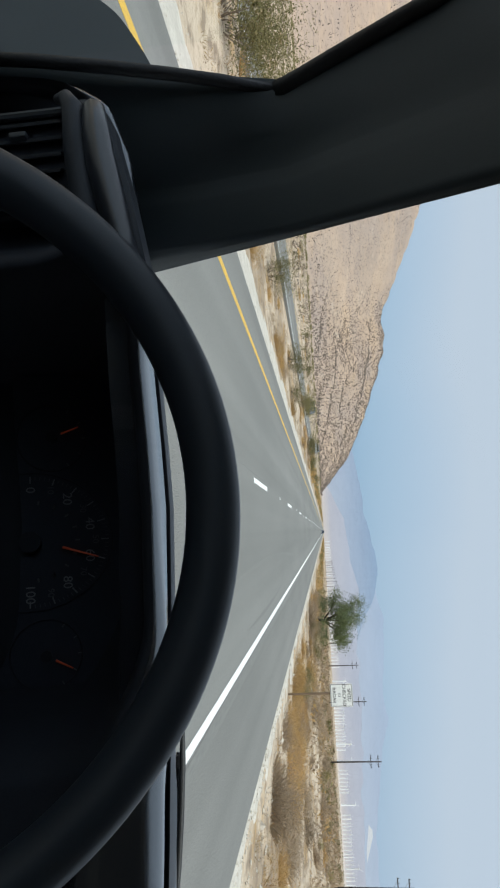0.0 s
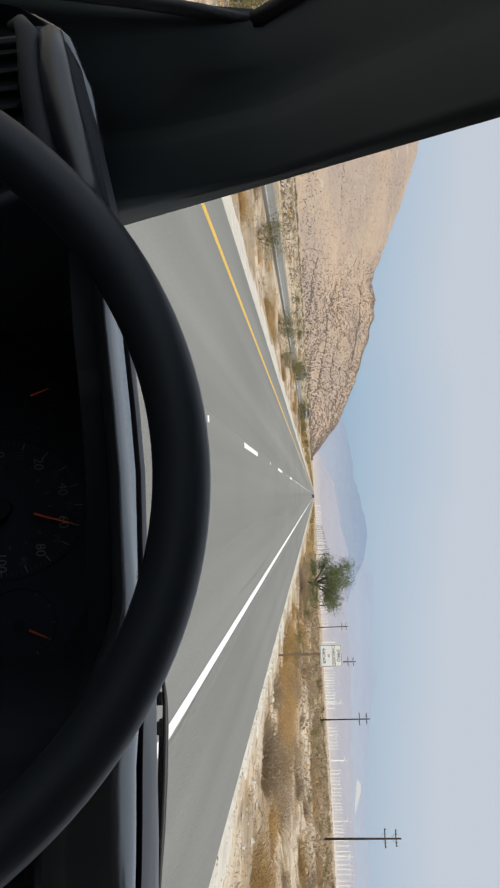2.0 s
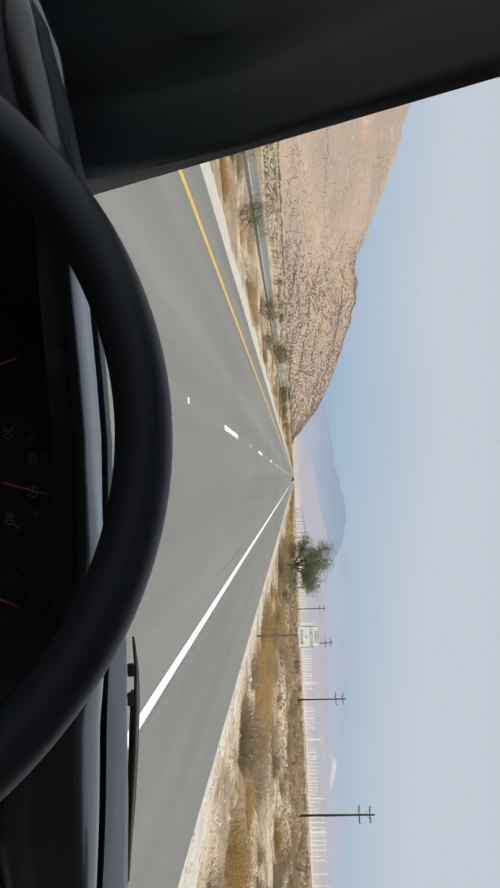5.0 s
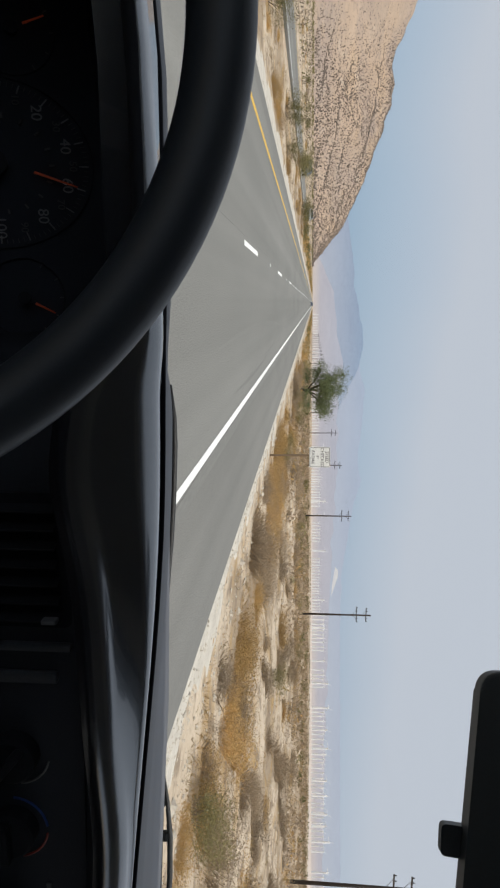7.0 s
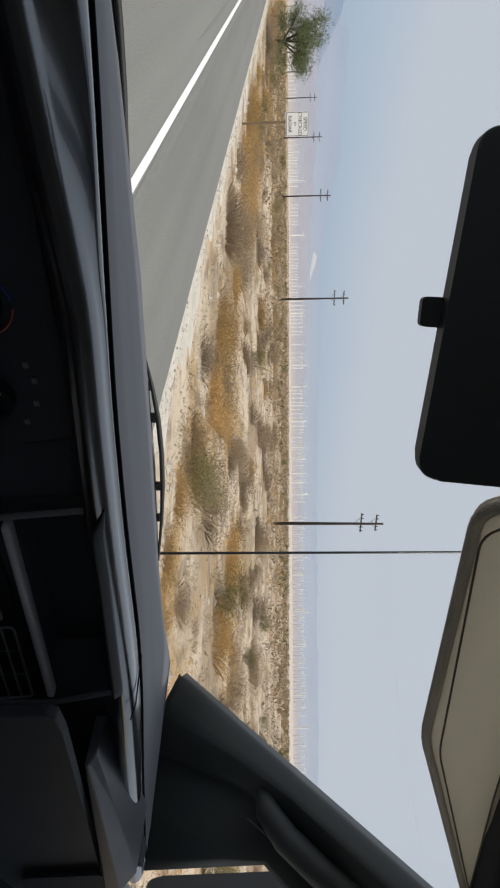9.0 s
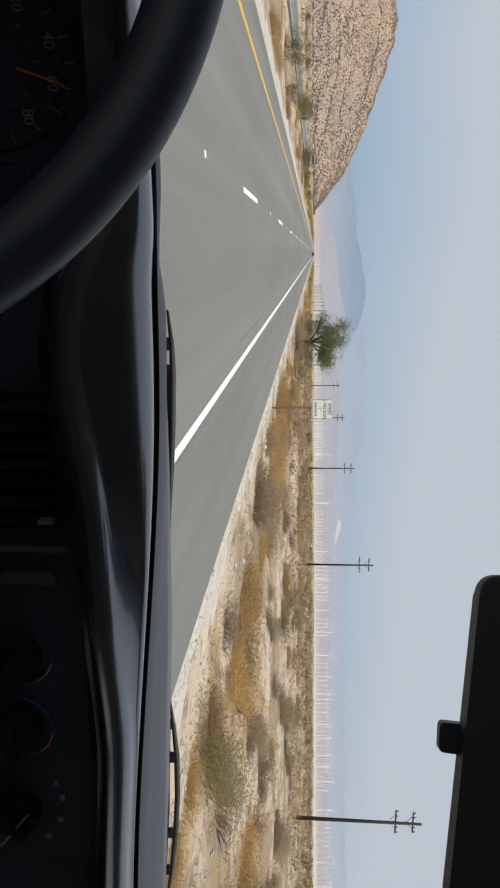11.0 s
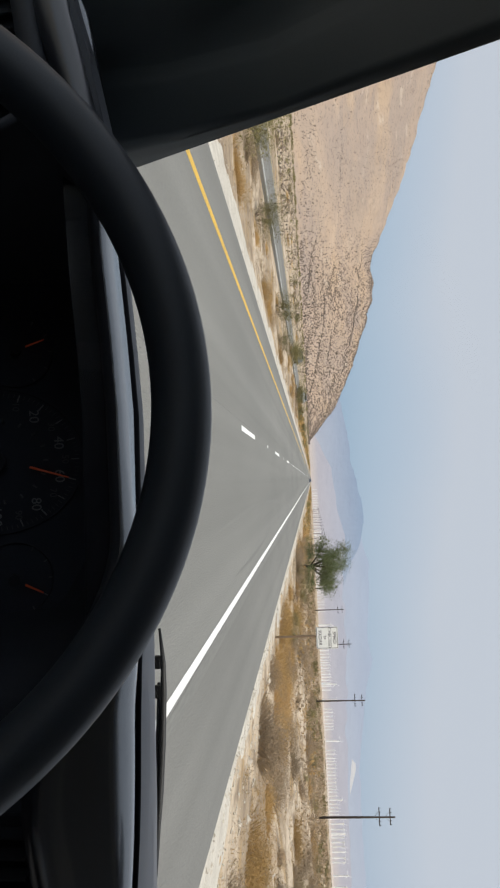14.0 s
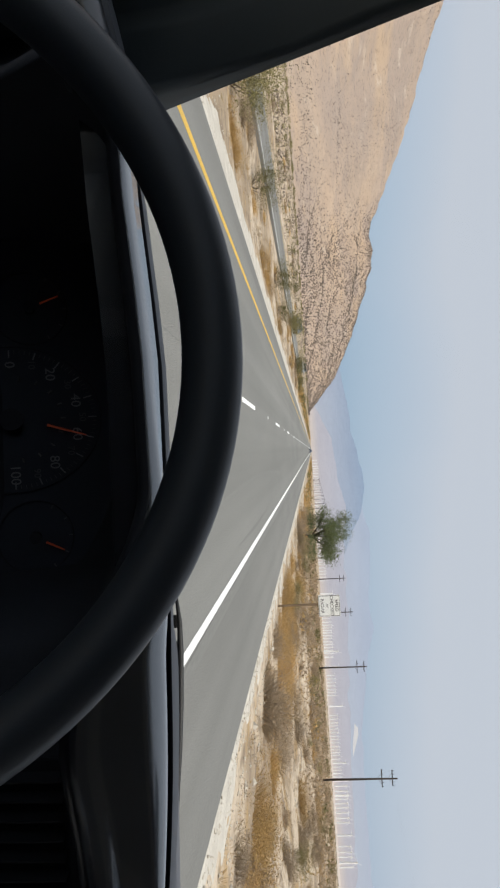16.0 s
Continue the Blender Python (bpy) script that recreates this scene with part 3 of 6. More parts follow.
def gravel_strip(name, x0, x1, label):
    xs = [x0 + (x1 - x0) * i / 8 for i in range(9)]
    ys = graded([(-20, 60, 0.5), (60, 160, 2), (160, 1700, 35)])
    v = []
    for y in ys:
        for i, x in enumerate(xs):
            e = i / 8
            ragged = 0.55 * bump_noise(y, x0, 2.3) + 0.3 * bump_noise(y, x1, 0.7)
            xx = x + (ragged * (e if abs(x1) > abs(x0) else 1 - e))
            drop = e if x1 > 0 else 1 - e
            z = -0.012 - 0.16 * drop + 0.025 * bump_noise(x * 3, y * 3, 0.7)
            if drop > 0.9:
                z = min(z, ground_z(xx, y) - 0.06)
            v.append((xx, y, z))
    f = [(j * 9 + i, j * 9 + i + 1, (j + 1) * 9 + i + 1, (j + 1) * 9 + i) for j in range(len(ys) - 1) for i in range(8)]
    ob = new(name, mesh_of(name, v, f, M["gravel"], smooth=True))
    return tagged(ob, label, "gravel", kind="structure")


gravel_strip("gravel_verge", ROAD_R - 0.05, ROAD_R + 1.25, "pale crushed gravel verge beside the asphalt shoulder")
gravel_strip("gravel_verge", ROAD_L - 1.7, ROAD_L + 0.05, "broad pale gravel verge along the yellow line")


def scatter(name, count, place, size, mat, label, category, flat=0.6):
    """Many little stones in one mesh."""
    rng = np.random.default_rng(len(name) + count)
    base = np.array([(1, 0, 0), (-1, 0, 0), (0, 1, 0), (0, -1, 0), (0, 0, 1), (0, 0, -1)], float)
    tri = np.array([(0, 2, 4), (2, 1, 4), (1, 3, 4), (3, 0, 4), (2, 0, 5), (1, 2, 5), (3, 1, 5), (0, 3, 5)])
    vs, fs = [], []
    for i in range(count):
        x, y, z, k = place(rng)
        s = size(rng) * k
        a = rng.uniform(0, 6.28)
        jit = base * (1 + rng.uniform(-0.35, 0.35, (6, 3)))
        p = jit * (s, s, s * flat)
        p = np.stack([p[:, 0] * math.cos(a) - p[:, 1] * math.sin(a), p[:, 0] * math.sin(a) + p[:, 1] * math.cos(a), p[:, 2]], 1)
        vs.append(p + (x, y, z))
        fs.append(tri + 6 * i)
    me = mesh_of(name, np.concatenate(vs).tolist(), np.concatenate(fs).tolist(), mat)
    return tagged(new(name, me), label, category, kind="stuff")


def verge_place(rng):
    y = 4 + 90 * rng.random() ** 1.7
    if rng.random() < 0.62:
        x = ROAD_R + 0.1 + abs(rng.normal(0.7, 0.7))
    else:
        x = ROAD_L - 0.1 - abs(rng.normal(0.8, 0.6))
    off = (x - ROAD_R) if x > 0 else (ROAD_L - x)
    return x, y, (-0.02 - 0.13 * off if off < 1.2 else ground_z(x, y)) + 0.01, 1.0


scatter("gravel", 5200, verge_place, lambda r: 0.014 + 0.035 * r.random() ** 3, M["pebble"], "loose pale stones scattered along the gravel verge", "gravel")


def desert_place(rng):
    y = 3 + 120 * rng.random() ** 1.4
    x = 6 + 40 * rng.random() ** 1.5
    return x, y, ground_z(x, y) + 0.01, 1.0


scatter("stones", 2600, desert_place, lambda r: 0.03 + 0.12 * r.random() ** 4, M["pebble"], "small tan stones lying on the desert floor", "stone")

# opposite carriageway across the median
opp = new("opposite_road", as_mesh("opposite_road", box((-20.4, 700, -0.26), (7.6, 1600, 0.2)), M["shoulder"]))
tagged(opp, "grey asphalt carriageway beyond the sandy median", "road", kind="structure")
strip("edge_line", -17.2, 0.13, 0, 1300, M["white_line"], opp, z=-0.154)
strip("edge_line", -23.6, 0.13, 0, 1300, M["yellow_line"], opp, z=-0.154)

# ---- hills and far distance ----
AZ = [-95, -75, -56, -45, -36, -31, -27.8, -24.9, -22.1, -20, -18.6, -17.2, -16.0, -14.4, -12.6, -9.2, -6.1, -3.3]
EL = [9.0, 10.5, 12.2, 12.7, 12.3, 10.45, 9.5, 8.7, 7.6, 6.7, 6.1, 5.55, 6.0, 5.65, 5.05, 3.85, 2.4, 0.0]
BASE = [330, 360, 395, 420, 450, 470, 490, 503, 520, 535, 545, 555, 563, 575, 590, 620, 665, 715]


def hill_mesh():
    na, nr = 260, 44
    v, f = [], []
    for i in range(na + 1):
        az = -95 + (95 - 3.0) * i / na
        el = float(np.interp(az, AZ, EL)) + 0.18 * bump_noise(az, 0, 1.1) + 0.10 * bump_noise(az, 5, 0.4)
        if az > -6:
            el = max(0.0, el)
        r0 = float(np.interp(az, AZ, BASE))
        depth = 190 + 260 * min(1, max(0, (-az - 3) / 15))
        r1 = r0 + depth
        top = 1.57 + math.tan(radians(el)) * r1
        for j in range(nr + 1):
            t = j / nr * 1.35
            r = r0 + depth * t
            x, y = r * math.sin(radians(az)), r * math.cos(radians(az))
            if t <= 1:
                rise = 0.55 * t + 0.45 * (3 * t * t - 2 * t**3)
            else:
                rise = 1 - (t - 1) * 1.2
            gully = (abs(bump_noise(x, y, 80, 2.0)) * 17 + bump_noise(x, y, 24, 4.0) * 3.0 + bump_noise(x, y, 9, 8.0) * 1.6) * min(1, top / 50)
            z = top * rise - gully * math.sin(min(1, t) * math.pi) ** 0.8 - (0.6 if j == 0 else 0)
            v.append((x, y, z))
    for i in range(na):
        for j in range(nr):
            a = i * (nr + 1) + j
            f.append((a, a + 1, a + nr + 2, a + nr + 1))
    return v, f


hv, hf = hill_mesh()
hill = new("hill", mesh_of("hill", hv, hf, M["hill"], smooth=True))
tagged(hill, "dry tan rocky hillside rising beyond the highway", "hill", kind="structure")
NR = 45


def hill_place(rng):
    while True:
        i = int(rng.integers(212, 259)) if rng.random() < 0.21 else int(rng.integers(60, 260))
        az = -95 + 92 * i / 260
        j = int(rng.integers(1, 33))
        p = p0 = Vector(hv[i * NR + j])
        down = Vector(hv[i * NR + j + 1])
        q = Vector(hv[min(i + 1, 260) * NR + j])
        u = rng.random()
        p = p.lerp(q, u).lerp(Vector(hv[i * NR + j + 1]).lerp(Vector(hv[min(i + 1, 260) * NR + j + 1]), u), rng.random())
        p += Vector((rng.normal(0, 0.7), rng.normal(0, 0.7), 0.4))
        side = min(1.0, max(0.0, (az + 21.5) / 5))
        wide = (q - p0).cross(down - p0).length / 60.0
        low_ = max(0.0, 1 - p.z / 45)
        rocky = (0.22 + 0.3 * low_ + 0.9 * bump_noise(p.x, p.y + p.z, 60, 1.0) + 0.4 * bump_noise(p.x, p.z, 19, 6.0)) * (1 - side) + side * 0.75
        if rng.random() < rocky * min(1.0, wide):
            return p.x, p.y, p.z, 0.47 + 0.24 * side


scatter("boulders", 30000, hill_place, lambda r: 0.34 + 0.85 * r.random() ** 3.0, M["rock"], "dark boulders and shrubs dotted over the hillside", "boulders", flat=1.2)


def range_mesh(name, az0, az1, profile, r, mat, label, rough=0.15, foot=-6.0, seed=0.0):
    n = 220
    v, f = [], []
    for i in range(n + 1):
        az = az0 + (az1 - az0) * i / n
        el = float(np.interp(az, [p[0] for p in profile], [p[1] for p in profile])) + rough * bump_noise(az, seed, 1.3) + rough * 0.4 * bump_noise(az, seed, 0.4)
        s, c = math.sin(radians(az)), math.cos(radians(az))
        top = 1.57 + math.tan(radians(max(el, 0.02))) * r
        for rr, z in ((r - 260, foot), (r - 120, top * 0.45), (r, top), (r + 150, top * 0.5), (r + 300, foot)):
            v.append((rr * s, rr * c, z))
    for i in range(n):
        for j in range(4):
            a = i * 5 + j
            f.append((a, a + 1, a + 6, a + 5))
    ob = new(name, mesh_of(name, v, f, mat, smooth=True))
    return tagged(ob, label, "mountains", kind="structure")


# the haze on these ranges is painted into their glowing colour
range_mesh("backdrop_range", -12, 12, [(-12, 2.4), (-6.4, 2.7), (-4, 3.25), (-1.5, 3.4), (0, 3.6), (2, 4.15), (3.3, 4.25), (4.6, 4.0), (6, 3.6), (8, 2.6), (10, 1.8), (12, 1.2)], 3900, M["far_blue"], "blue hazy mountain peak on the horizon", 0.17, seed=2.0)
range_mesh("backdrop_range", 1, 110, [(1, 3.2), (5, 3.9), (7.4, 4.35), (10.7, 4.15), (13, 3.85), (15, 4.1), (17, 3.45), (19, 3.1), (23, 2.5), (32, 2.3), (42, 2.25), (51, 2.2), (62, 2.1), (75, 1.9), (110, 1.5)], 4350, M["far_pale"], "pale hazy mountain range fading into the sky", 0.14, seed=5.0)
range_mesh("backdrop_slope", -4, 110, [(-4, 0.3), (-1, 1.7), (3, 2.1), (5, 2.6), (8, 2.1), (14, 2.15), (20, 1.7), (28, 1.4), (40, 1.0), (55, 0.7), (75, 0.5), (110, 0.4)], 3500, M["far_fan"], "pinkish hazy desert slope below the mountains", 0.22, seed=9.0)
quarry = []
for az_, el_ in ((22.1, 1.98), (22.45, 2.22), (22.9, 2.2), (23.5, 2.0), (24.5, 1.66), (23.7, 1.70), (22.8, 1.86)):
    quarry.append((3150 * math.sin(radians(az_)), 3150 * math.cos(radians(az_)), 1.57 + 3150 * math.tan(radians(el_))))
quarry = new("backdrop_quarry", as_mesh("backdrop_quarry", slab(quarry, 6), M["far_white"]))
tagged(quarry, "small pale scar on the hazy slope", "quarry", kind="structure")

# long pale embankment in front of the wind farm
emb = []
for i in range(61):
    y = -600 + 2900 * i / 60
    x = 430 + 0.06 * y + 4 * bump_noise(y, 0, 300)
    emb.append([(x - 24, y, -0.6), (x - 4, y, 2.8 + 0.3 * bump_noise(y, 2, 40)), (x + 4, y, 2.9), (x + 24, y, -0.6)])
emb = new("embankment", as_mesh("embankment", loft(emb), M["bank"]))
tagged(emb, "low pale railway embankment across the desert", "embankment", kind="structure")

# ---- the van ----
van = empty("van", (0.47, 0.2, 0))
tagged(van, "white van parked on the highway, seen from its dark cab", "van")
CX = 0.47


def zg(x):
    """Height of the seam along the top of the dashboard."""
    near = 0.0 if x < 0.02 else 0.03
    return float(np.mean(np.interp([x - near, x - near / 2, x, x + near / 2, x + near], [-0.396, -0.391, -0.384, -0.368, -0.328, -0.268, -0.18, -0.13, -0.09, -0.02, 0.06, 0.11, 0.143, 0.181, 0.225, 0.274, 0.35, 0.443, 0.559, 0.706, 0.80, 0.964, 1.21], [1.30, 1.36, 1.402, 1.424, 1.438, 1.446, 1.449, 1.4525, 1.4545, 1.4535, 1.452, 1.4505, 1.4490, 1.4460, 1.4415, 1.4355, 1.4260, 1.4150, 1.4045, 1.394, 1.384, 1.362, 1.331])))


def base_y(x):
    """Where the foot of the windscreen runs, bowed forward in the middle."""
    return float(np.interp(x, [-0.40, -0.317, -0.1, 0.15, 0.5, 0.9, 1.254, 1.35], [0.60, 0.655, 0.74, 0.80, 0.845, 0.845, 0.806, 0.77]))


def glass_z(x):
    return float(np.interp(x, [-0.4, -0.317, 0.03, 0.16, 0.28, 0.49, 0.72, 0.94, 1.1, 1.254, 1.35], [1.432, 1.438, 1.404, 1.393, 1.387, 1.372, 1.354, 1.335, 1.328, 1.33, 1.32]))


def rounded(pts, r, n=5):
    """Corner points of a flat outline, rounded."""
    out = []
    k = len(pts)
    for i in range(k):
        p, a, b = Vector(pts[i]), Vector(pts[i - 1]), Vector(pts[(i + 1) % k])
        da, db = (a - p).normalized() * r, (b - p).normalized() * r
        for j in range(n + 1):
            t = j / n
            out.append(p + da * (1 - t) ** 2 + db * t**2)
    return out


def ramp(x, a, b):
    t = min(1.0, max(0.0, (x - a) / (b - a)))
    return t * t * (3 - 2 * t)


xs = graded([(-0.396, -0.36, 0.005), (-0.36, 0.9, 0.01), (0.9, 1.21, 0.03)])
front, seam, pad, face = [], [], [], []
for x in xs:
    z = zg(x)
    dip = 1 - ramp(x, 0.02, 0.10)
    wide = ramp(x, 0.045, 0.085)
    lip = z - 0.0022 + 0.0026 * wide
    up = dip * ramp(x, -0.25, -0.18)
    crown = z + 0.0025 - 0.0025 * wide
    gz, by = glass_z(x) - 0.006 - 0.03 * dip, base_y(x)
    low = [(0.57, z * 0.82 + gz * 0.18 - 0.014 * dip), (0.54, lip * 0.95 + gz * 0.05 - 0.008 * dip), (0.526 - 0.008 * wide, lip - 0.0012 - 0.003 * dip), (0.5185 - 0.0105 * wide, lip - 0.0004 - 0.0006 * dip)]
    high = [(0.57, z - 0.020), (0.54, z - 0.004), (0.5285, z - 0.0002), (0.5215, z - 0.0012)]
    edge = [(x, p[0] + (q[0] - p[0]) * up, p[1] + (q[1] - p[1]) * up) for p, q in zip(low, high)]
    front.append([(x, by + 0.02, gz - 0.05), (x, by, gz), (x, by * 0.5 + 0.27, z * 0.42 + gz * 0.58 - 0.01 * dip)] + edge)
    seam.append([edge[-1], (x, 0.5145 - 0.0085 * wide + 0.0025 * up, lip + 0.0012 * up), (x, 0.511 - 0.0065 * wide + 0.003 * up, lip - 0.0012), (x, 0.5095 - 0.0055 * wide, z - 0.008), (x, 0.509 - 0.005 * wide, z - 0.03), (x, 0.503, z - 0.03), (x, 0.5, z - 0.028)])
    cl = ramp(x, -0.25, -0.22) * (1 - ramp(x, 0.05, 0.08))
    lf = 1 - ramp(x, -0.31, -0.22)
    # driver's side: a pad rolled over towards the wheel
    flat_ = (1 - ramp(x, -0.10, 0.0)) * (1 - lf)
    cy, rad, end_a = 0.492 - 0.011 * flat_, (0.017 + 0.013 * ramp(x, -0.02, 0.08) - 0.008 * flat_) * (1 - 0.6 * lf), 80 - 36 * cl
    a0 = radians(9 * flat_)
    roll = [Vector((x, cy - rad * (math.sin(a) - math.sin(a0)) * 1.15, crown - 0.0026 * flat_ - rad * (math.cos(a0) - math.cos(a)))) for a in np.linspace(a0, radians(end_a), 12)]
    # middle and passenger side: a crest by the seam, a slope down to a level brow, rolled under at its front
    brow = z - 0.0006 - 0.5 * (z - 1.4251 + math.sqrt((z - 1.4251) ** 2 + 0.00001))
    yb = 0.468 + 0.007 * ramp(x, 0.26, 0.36)
    fall, rise = crown - brow, ramp(x, 0.115, 0.21)
    rc = min(0.030 - 0.023 * ramp(x, 0.10, 0.27), fall / 0.45)
    shelf = [Vector((x, 0.493 - rc * math.sin(radians(a)), crown - rc * (1 - math.cos(radians(a))))) for a in (0, 10, 20, 30, 40, 50)]
    foot_ = shelf[-1]
    front_y, front_z = foot_.y - 0.011 + (yb - foot_.y + 0.011) * rise, foot_.z - 0.020 + (brow - foot_.z + 0.020) * rise
    shelf += [Vector((x, front_y + 0.0045, front_z + 0.0004 + 0.006 * (1 - rise))), Vector((x, front_y, front_z - 0.0008 * rise)), Vector((x, front_y - 0.006, front_z - 0.0035)), Vector((x, front_y - 0.009, front_z - 0.008)), Vector((x, front_y - 0.010, front_z - 0.013)), Vector((x, front_y - 0.006, front_z - 0.0185))]
    turn = ramp(x, -0.02, 0.125)
    arc = [tuple(a.lerp(b, turn)) for a, b in zip(roll, shelf)]
    pad.append([(x, 0.5, z - 0.03), (x, 0.5, crown - 0.006), (x, 0.4985, crown - 0.002), (x, 0.496, crown - 0.0004)] + arc)
    lo, top = arc[-1][1], arc[-1][2]
    inset = 0.028 * (1 - ramp(x, -0.285, -0.255))
    hood_face = [(x, lo, top), (x, lo - 0.006 + 0.007 * cl, top - 0.005 + 0.002 * cl), (x, lo - 0.012 + 0.016 * cl + 0.7 * inset, top - 0.012 + 0.006 * cl), (x, lo - 0.017 + 0.028 * cl + inset, top - 0.020 + 0.011 * cl), (x, lo - 0.019 + 0.177 * cl + inset, top - 0.024 - 0.024 * cl), (x, lo + 0.21 * cl + inset, top - 0.06 - 0.03 * cl), (x, lo + 0.002 + 0.2 * cl + inset, top - 0.15), (x, lo + 0.004 + 0.02 * cl + inset, top - 0.21), (x, lo + 0.03, top - 0.33), (x, lo + 0.10, 0.8)]
    well = 0.075 * ramp(x, 0.530, 0.536) * (1 - ramp(x, 0.768, 0.774))
    flat_face = [(x, lo, top), (x, lo + 0.010, top - 0.002), (x, 0.482, top - 0.006), (x, 0.494, top - 0.012), (x, 0.496 + well, top - 0.016), (x, 0.496 + well, top - 0.05), (x, 0.496 + well, top - 0.075), (x, 0.496, top - 0.082), (x, 0.50, top - 0.33), (x, 0.56, 0.8)]
    face.append([tuple(Vector(a).lerp(Vector(b), wide)) for a, b in zip(hood_face, flat_face)])
dash = part("dashboard", loft(front), M["strip"], van, "dark grey moulded dashboard with a soft sheen", smooth=True)
part("dash_seam", loft(seam), M["seam"], dash, "black seam along the dashboard top", smooth=True)
part("dash_pad", loft(pad), M["pad"], dash, smooth=True)
part("dash_face", loft(face), M["console"], dash, "black plastic dashboard face", smooth=True)
part("dash_cap", slab([(x_, y_, z_) for x_, y_, z_ in front[-1][1:6]] + [(1.21, 0.50, 1.30), (1.21, 0.58, 0.8), (1.21, 0.80, 0.8)], -0.012), M["plastic"], dash)

# steering wheel
WC, WT = Vector((-0.0935, 0.345, 1.3266)), radians(25.2)
w_axis = Vector((-0.079, -math.cos(WT), math.sin(WT))).normalized()
w_right = Vector((0, 0, 1)).cross(w_axis).normalized()
w_up = w_axis.cross(w_right)
if w_up.z < 0:
    w_up = -w_up
wheel = part("steering_wheel", ring(WC, 0.190, 0.0143, w_axis, 128, 20), M["leather"], van, "black leather steering wheel rim", smooth=True)
hub = bmesh.new()
add_box(hub, (0, 0, 0), (0.15, 0.115, 0.045), bevel=0.02, segs=4)
bmesh.ops.transform(hub, matrix=Matrix.Translation(WC - w_axis * 0.03 - w_up * 0.02) @ Matrix((w_right, w_up, w_axis)).transposed().to_4x4(), verts=hub.verts)
part("hub", hub, M["dark"], wheel, smooth=False)
for sx in (-1, 1):
    part("spoke", tube([WC + w_right * sx * 0.185 - w_up * 0.02, WC + w_right * sx * 0.12 - w_up * 0.025 - w_axis * 0.02, WC + w_right * sx * 0.06 - w_up * 0.02 - w_axis * 0.03], [0.013, 0.017, 0.022], 12), M["dark"], wheel, smooth=True)
part("spoke", tube([WC - w_up * 0.185, WC - w_up * 0.1 - w_axis * 0.02, WC - w_up * 0.05 - w_axis * 0.03], [0.016, 0.02, 0.025], 12), M["dark"], wheel, smooth=True)
part("column", tube([WC - w_axis * 0.05, WC - w_axis * 0.22 - w_up * 0.03], [0.05, 0.065], 20), M["dark"], wheel, smooth=True)

# instrument cluster
IC = Vector((-0.073, 0.655, 1.318))
i_n = Vector((0, -0.94, 0.34)).normalized()
i_r, i_u = Vector((1, 0, 0)), Vector((0, 0.34, 0.94)).normalized()
IM = Matrix((i_r, i_u, i_n)).transposed().to_4x4()


def on_cluster(u, v, h=0.0):
    return IC + i_r * u + i_u * v + i_n * h


cluster = part("instrument_panel", slab([on_cluster(-0.15, -0.065), on_cluster(0.15, -0.065), on_cluster(0.15, 0.06), on_cluster(-0.15, 0.06)], -0.01), M["cluster_face"], van, "black instrument panel with orange needles")
GV = -0.0215


def on_dial(a, r, h=0.002, tall=1.18):
    """A place on the tall half-round speed scale, by its angle and radius."""
    return on_cluster(r * math.cos(radians(a)), GV + r * tall * math.sin(radians(a)), h)


for k in range(51):
    a = 180 - 3.6 * k
    long_ = k % 5 == 0
    part("tick", tube([on_dial(a, 0.0515 if long_ else 0.0545), on_dial(a, 0.0575)], 0.0006 if long_ else 0.0003, 4), M["mark"] if long_ else M["dim_mark"], cluster)
part("dial_ring", tube([on_dial(a, 0.0605, 0.001) for a in np.linspace(196, -16, 49)], 0.0006, 6), M["dark"], cluster)
part("needle", tube([on_dial(76, 0.024, 0.006), on_dial(72.5, 0.052, 0.006)], [0.0011, 0.0006], 6), M["needle"], cluster, "orange needle")
part("needle_hub", disc(on_cluster(0.0, GV, 0.003), 0.009, 0.006, i_n), M["dark"], cluster)
for gu, gv_, gr, a_needle in ((-0.092, -0.003, 0.03, 112), (0.098, -0.008, 0.03, 62)):
    part("dial_ring", ring(on_cluster(gu, gv_, 0.001), gr, 0.0006, i_n, 48, 6), M["dark"], cluster)
    c = on_cluster(gu, gv_, 0.002)
    for a in (150, 120, 90, 60, 30):
        d = i_r * math.cos(radians(a)) + i_u * math.sin(radians(a))
        part("tick", tube([c + d * gr * 0.88, c + d * gr * 0.98], 0.0006, 4), M["dim_mark"], cluster)
    d = i_r * math.cos(radians(a_needle)) + i_u * math.sin(radians(a_needle))
    part("needle", tube([c + d * gr * 0.30 + i_n * 0.004, c + d * gr * 0.84 + i_n * 0.004], [0.0010, 0.0006], 6), M["needle"], cluster, "orange needle")
    part("needle_hub", disc(on_cluster(gu, gv_, 0.003), gr * 0.16, 0.006, i_n), M["dark"], cluster)
for k in range(11):
    even = k % 2 == 0
    words("dial_number", str(10 * k), 0.0112 if even else 0.0078, Matrix.Translation(on_dial(180 - 18 * k, 0.0455 if even else 0.0475)) @ IM, M["mark"] if even else M["dim_mark"], cluster)
# finer inner scale, too small to read
for k in range(9):
    a = 170 - 20 * k
    part("small_mark", tube([on_dial(a, 0.0325), on_dial(a, 0.036)], 0.0009, 4), M["dim_mark"], cluster)

part("indicator_lamp", disc(on_cluster(0.052, -0.058, 0.001), 0.0012, 0.001, i_n, 10), M["green_lamp"], cluster, "tiny green indicator lamp")

# side air vent by the door
vent_l = part("air_vent", box((-0.33, 0.497, 1.368), (0.075, 0.02, 0.078), bevel=0.006), M["dark"], van, "black slatted side air vent")
for k in range(6):
    part("slat", box((-0.357 + 0.0118 * k, 0.486, 1.362), (0.0022, 0.012, 0.066), rot=(0, 0, 25)), M["grey_trim"], vent_l)
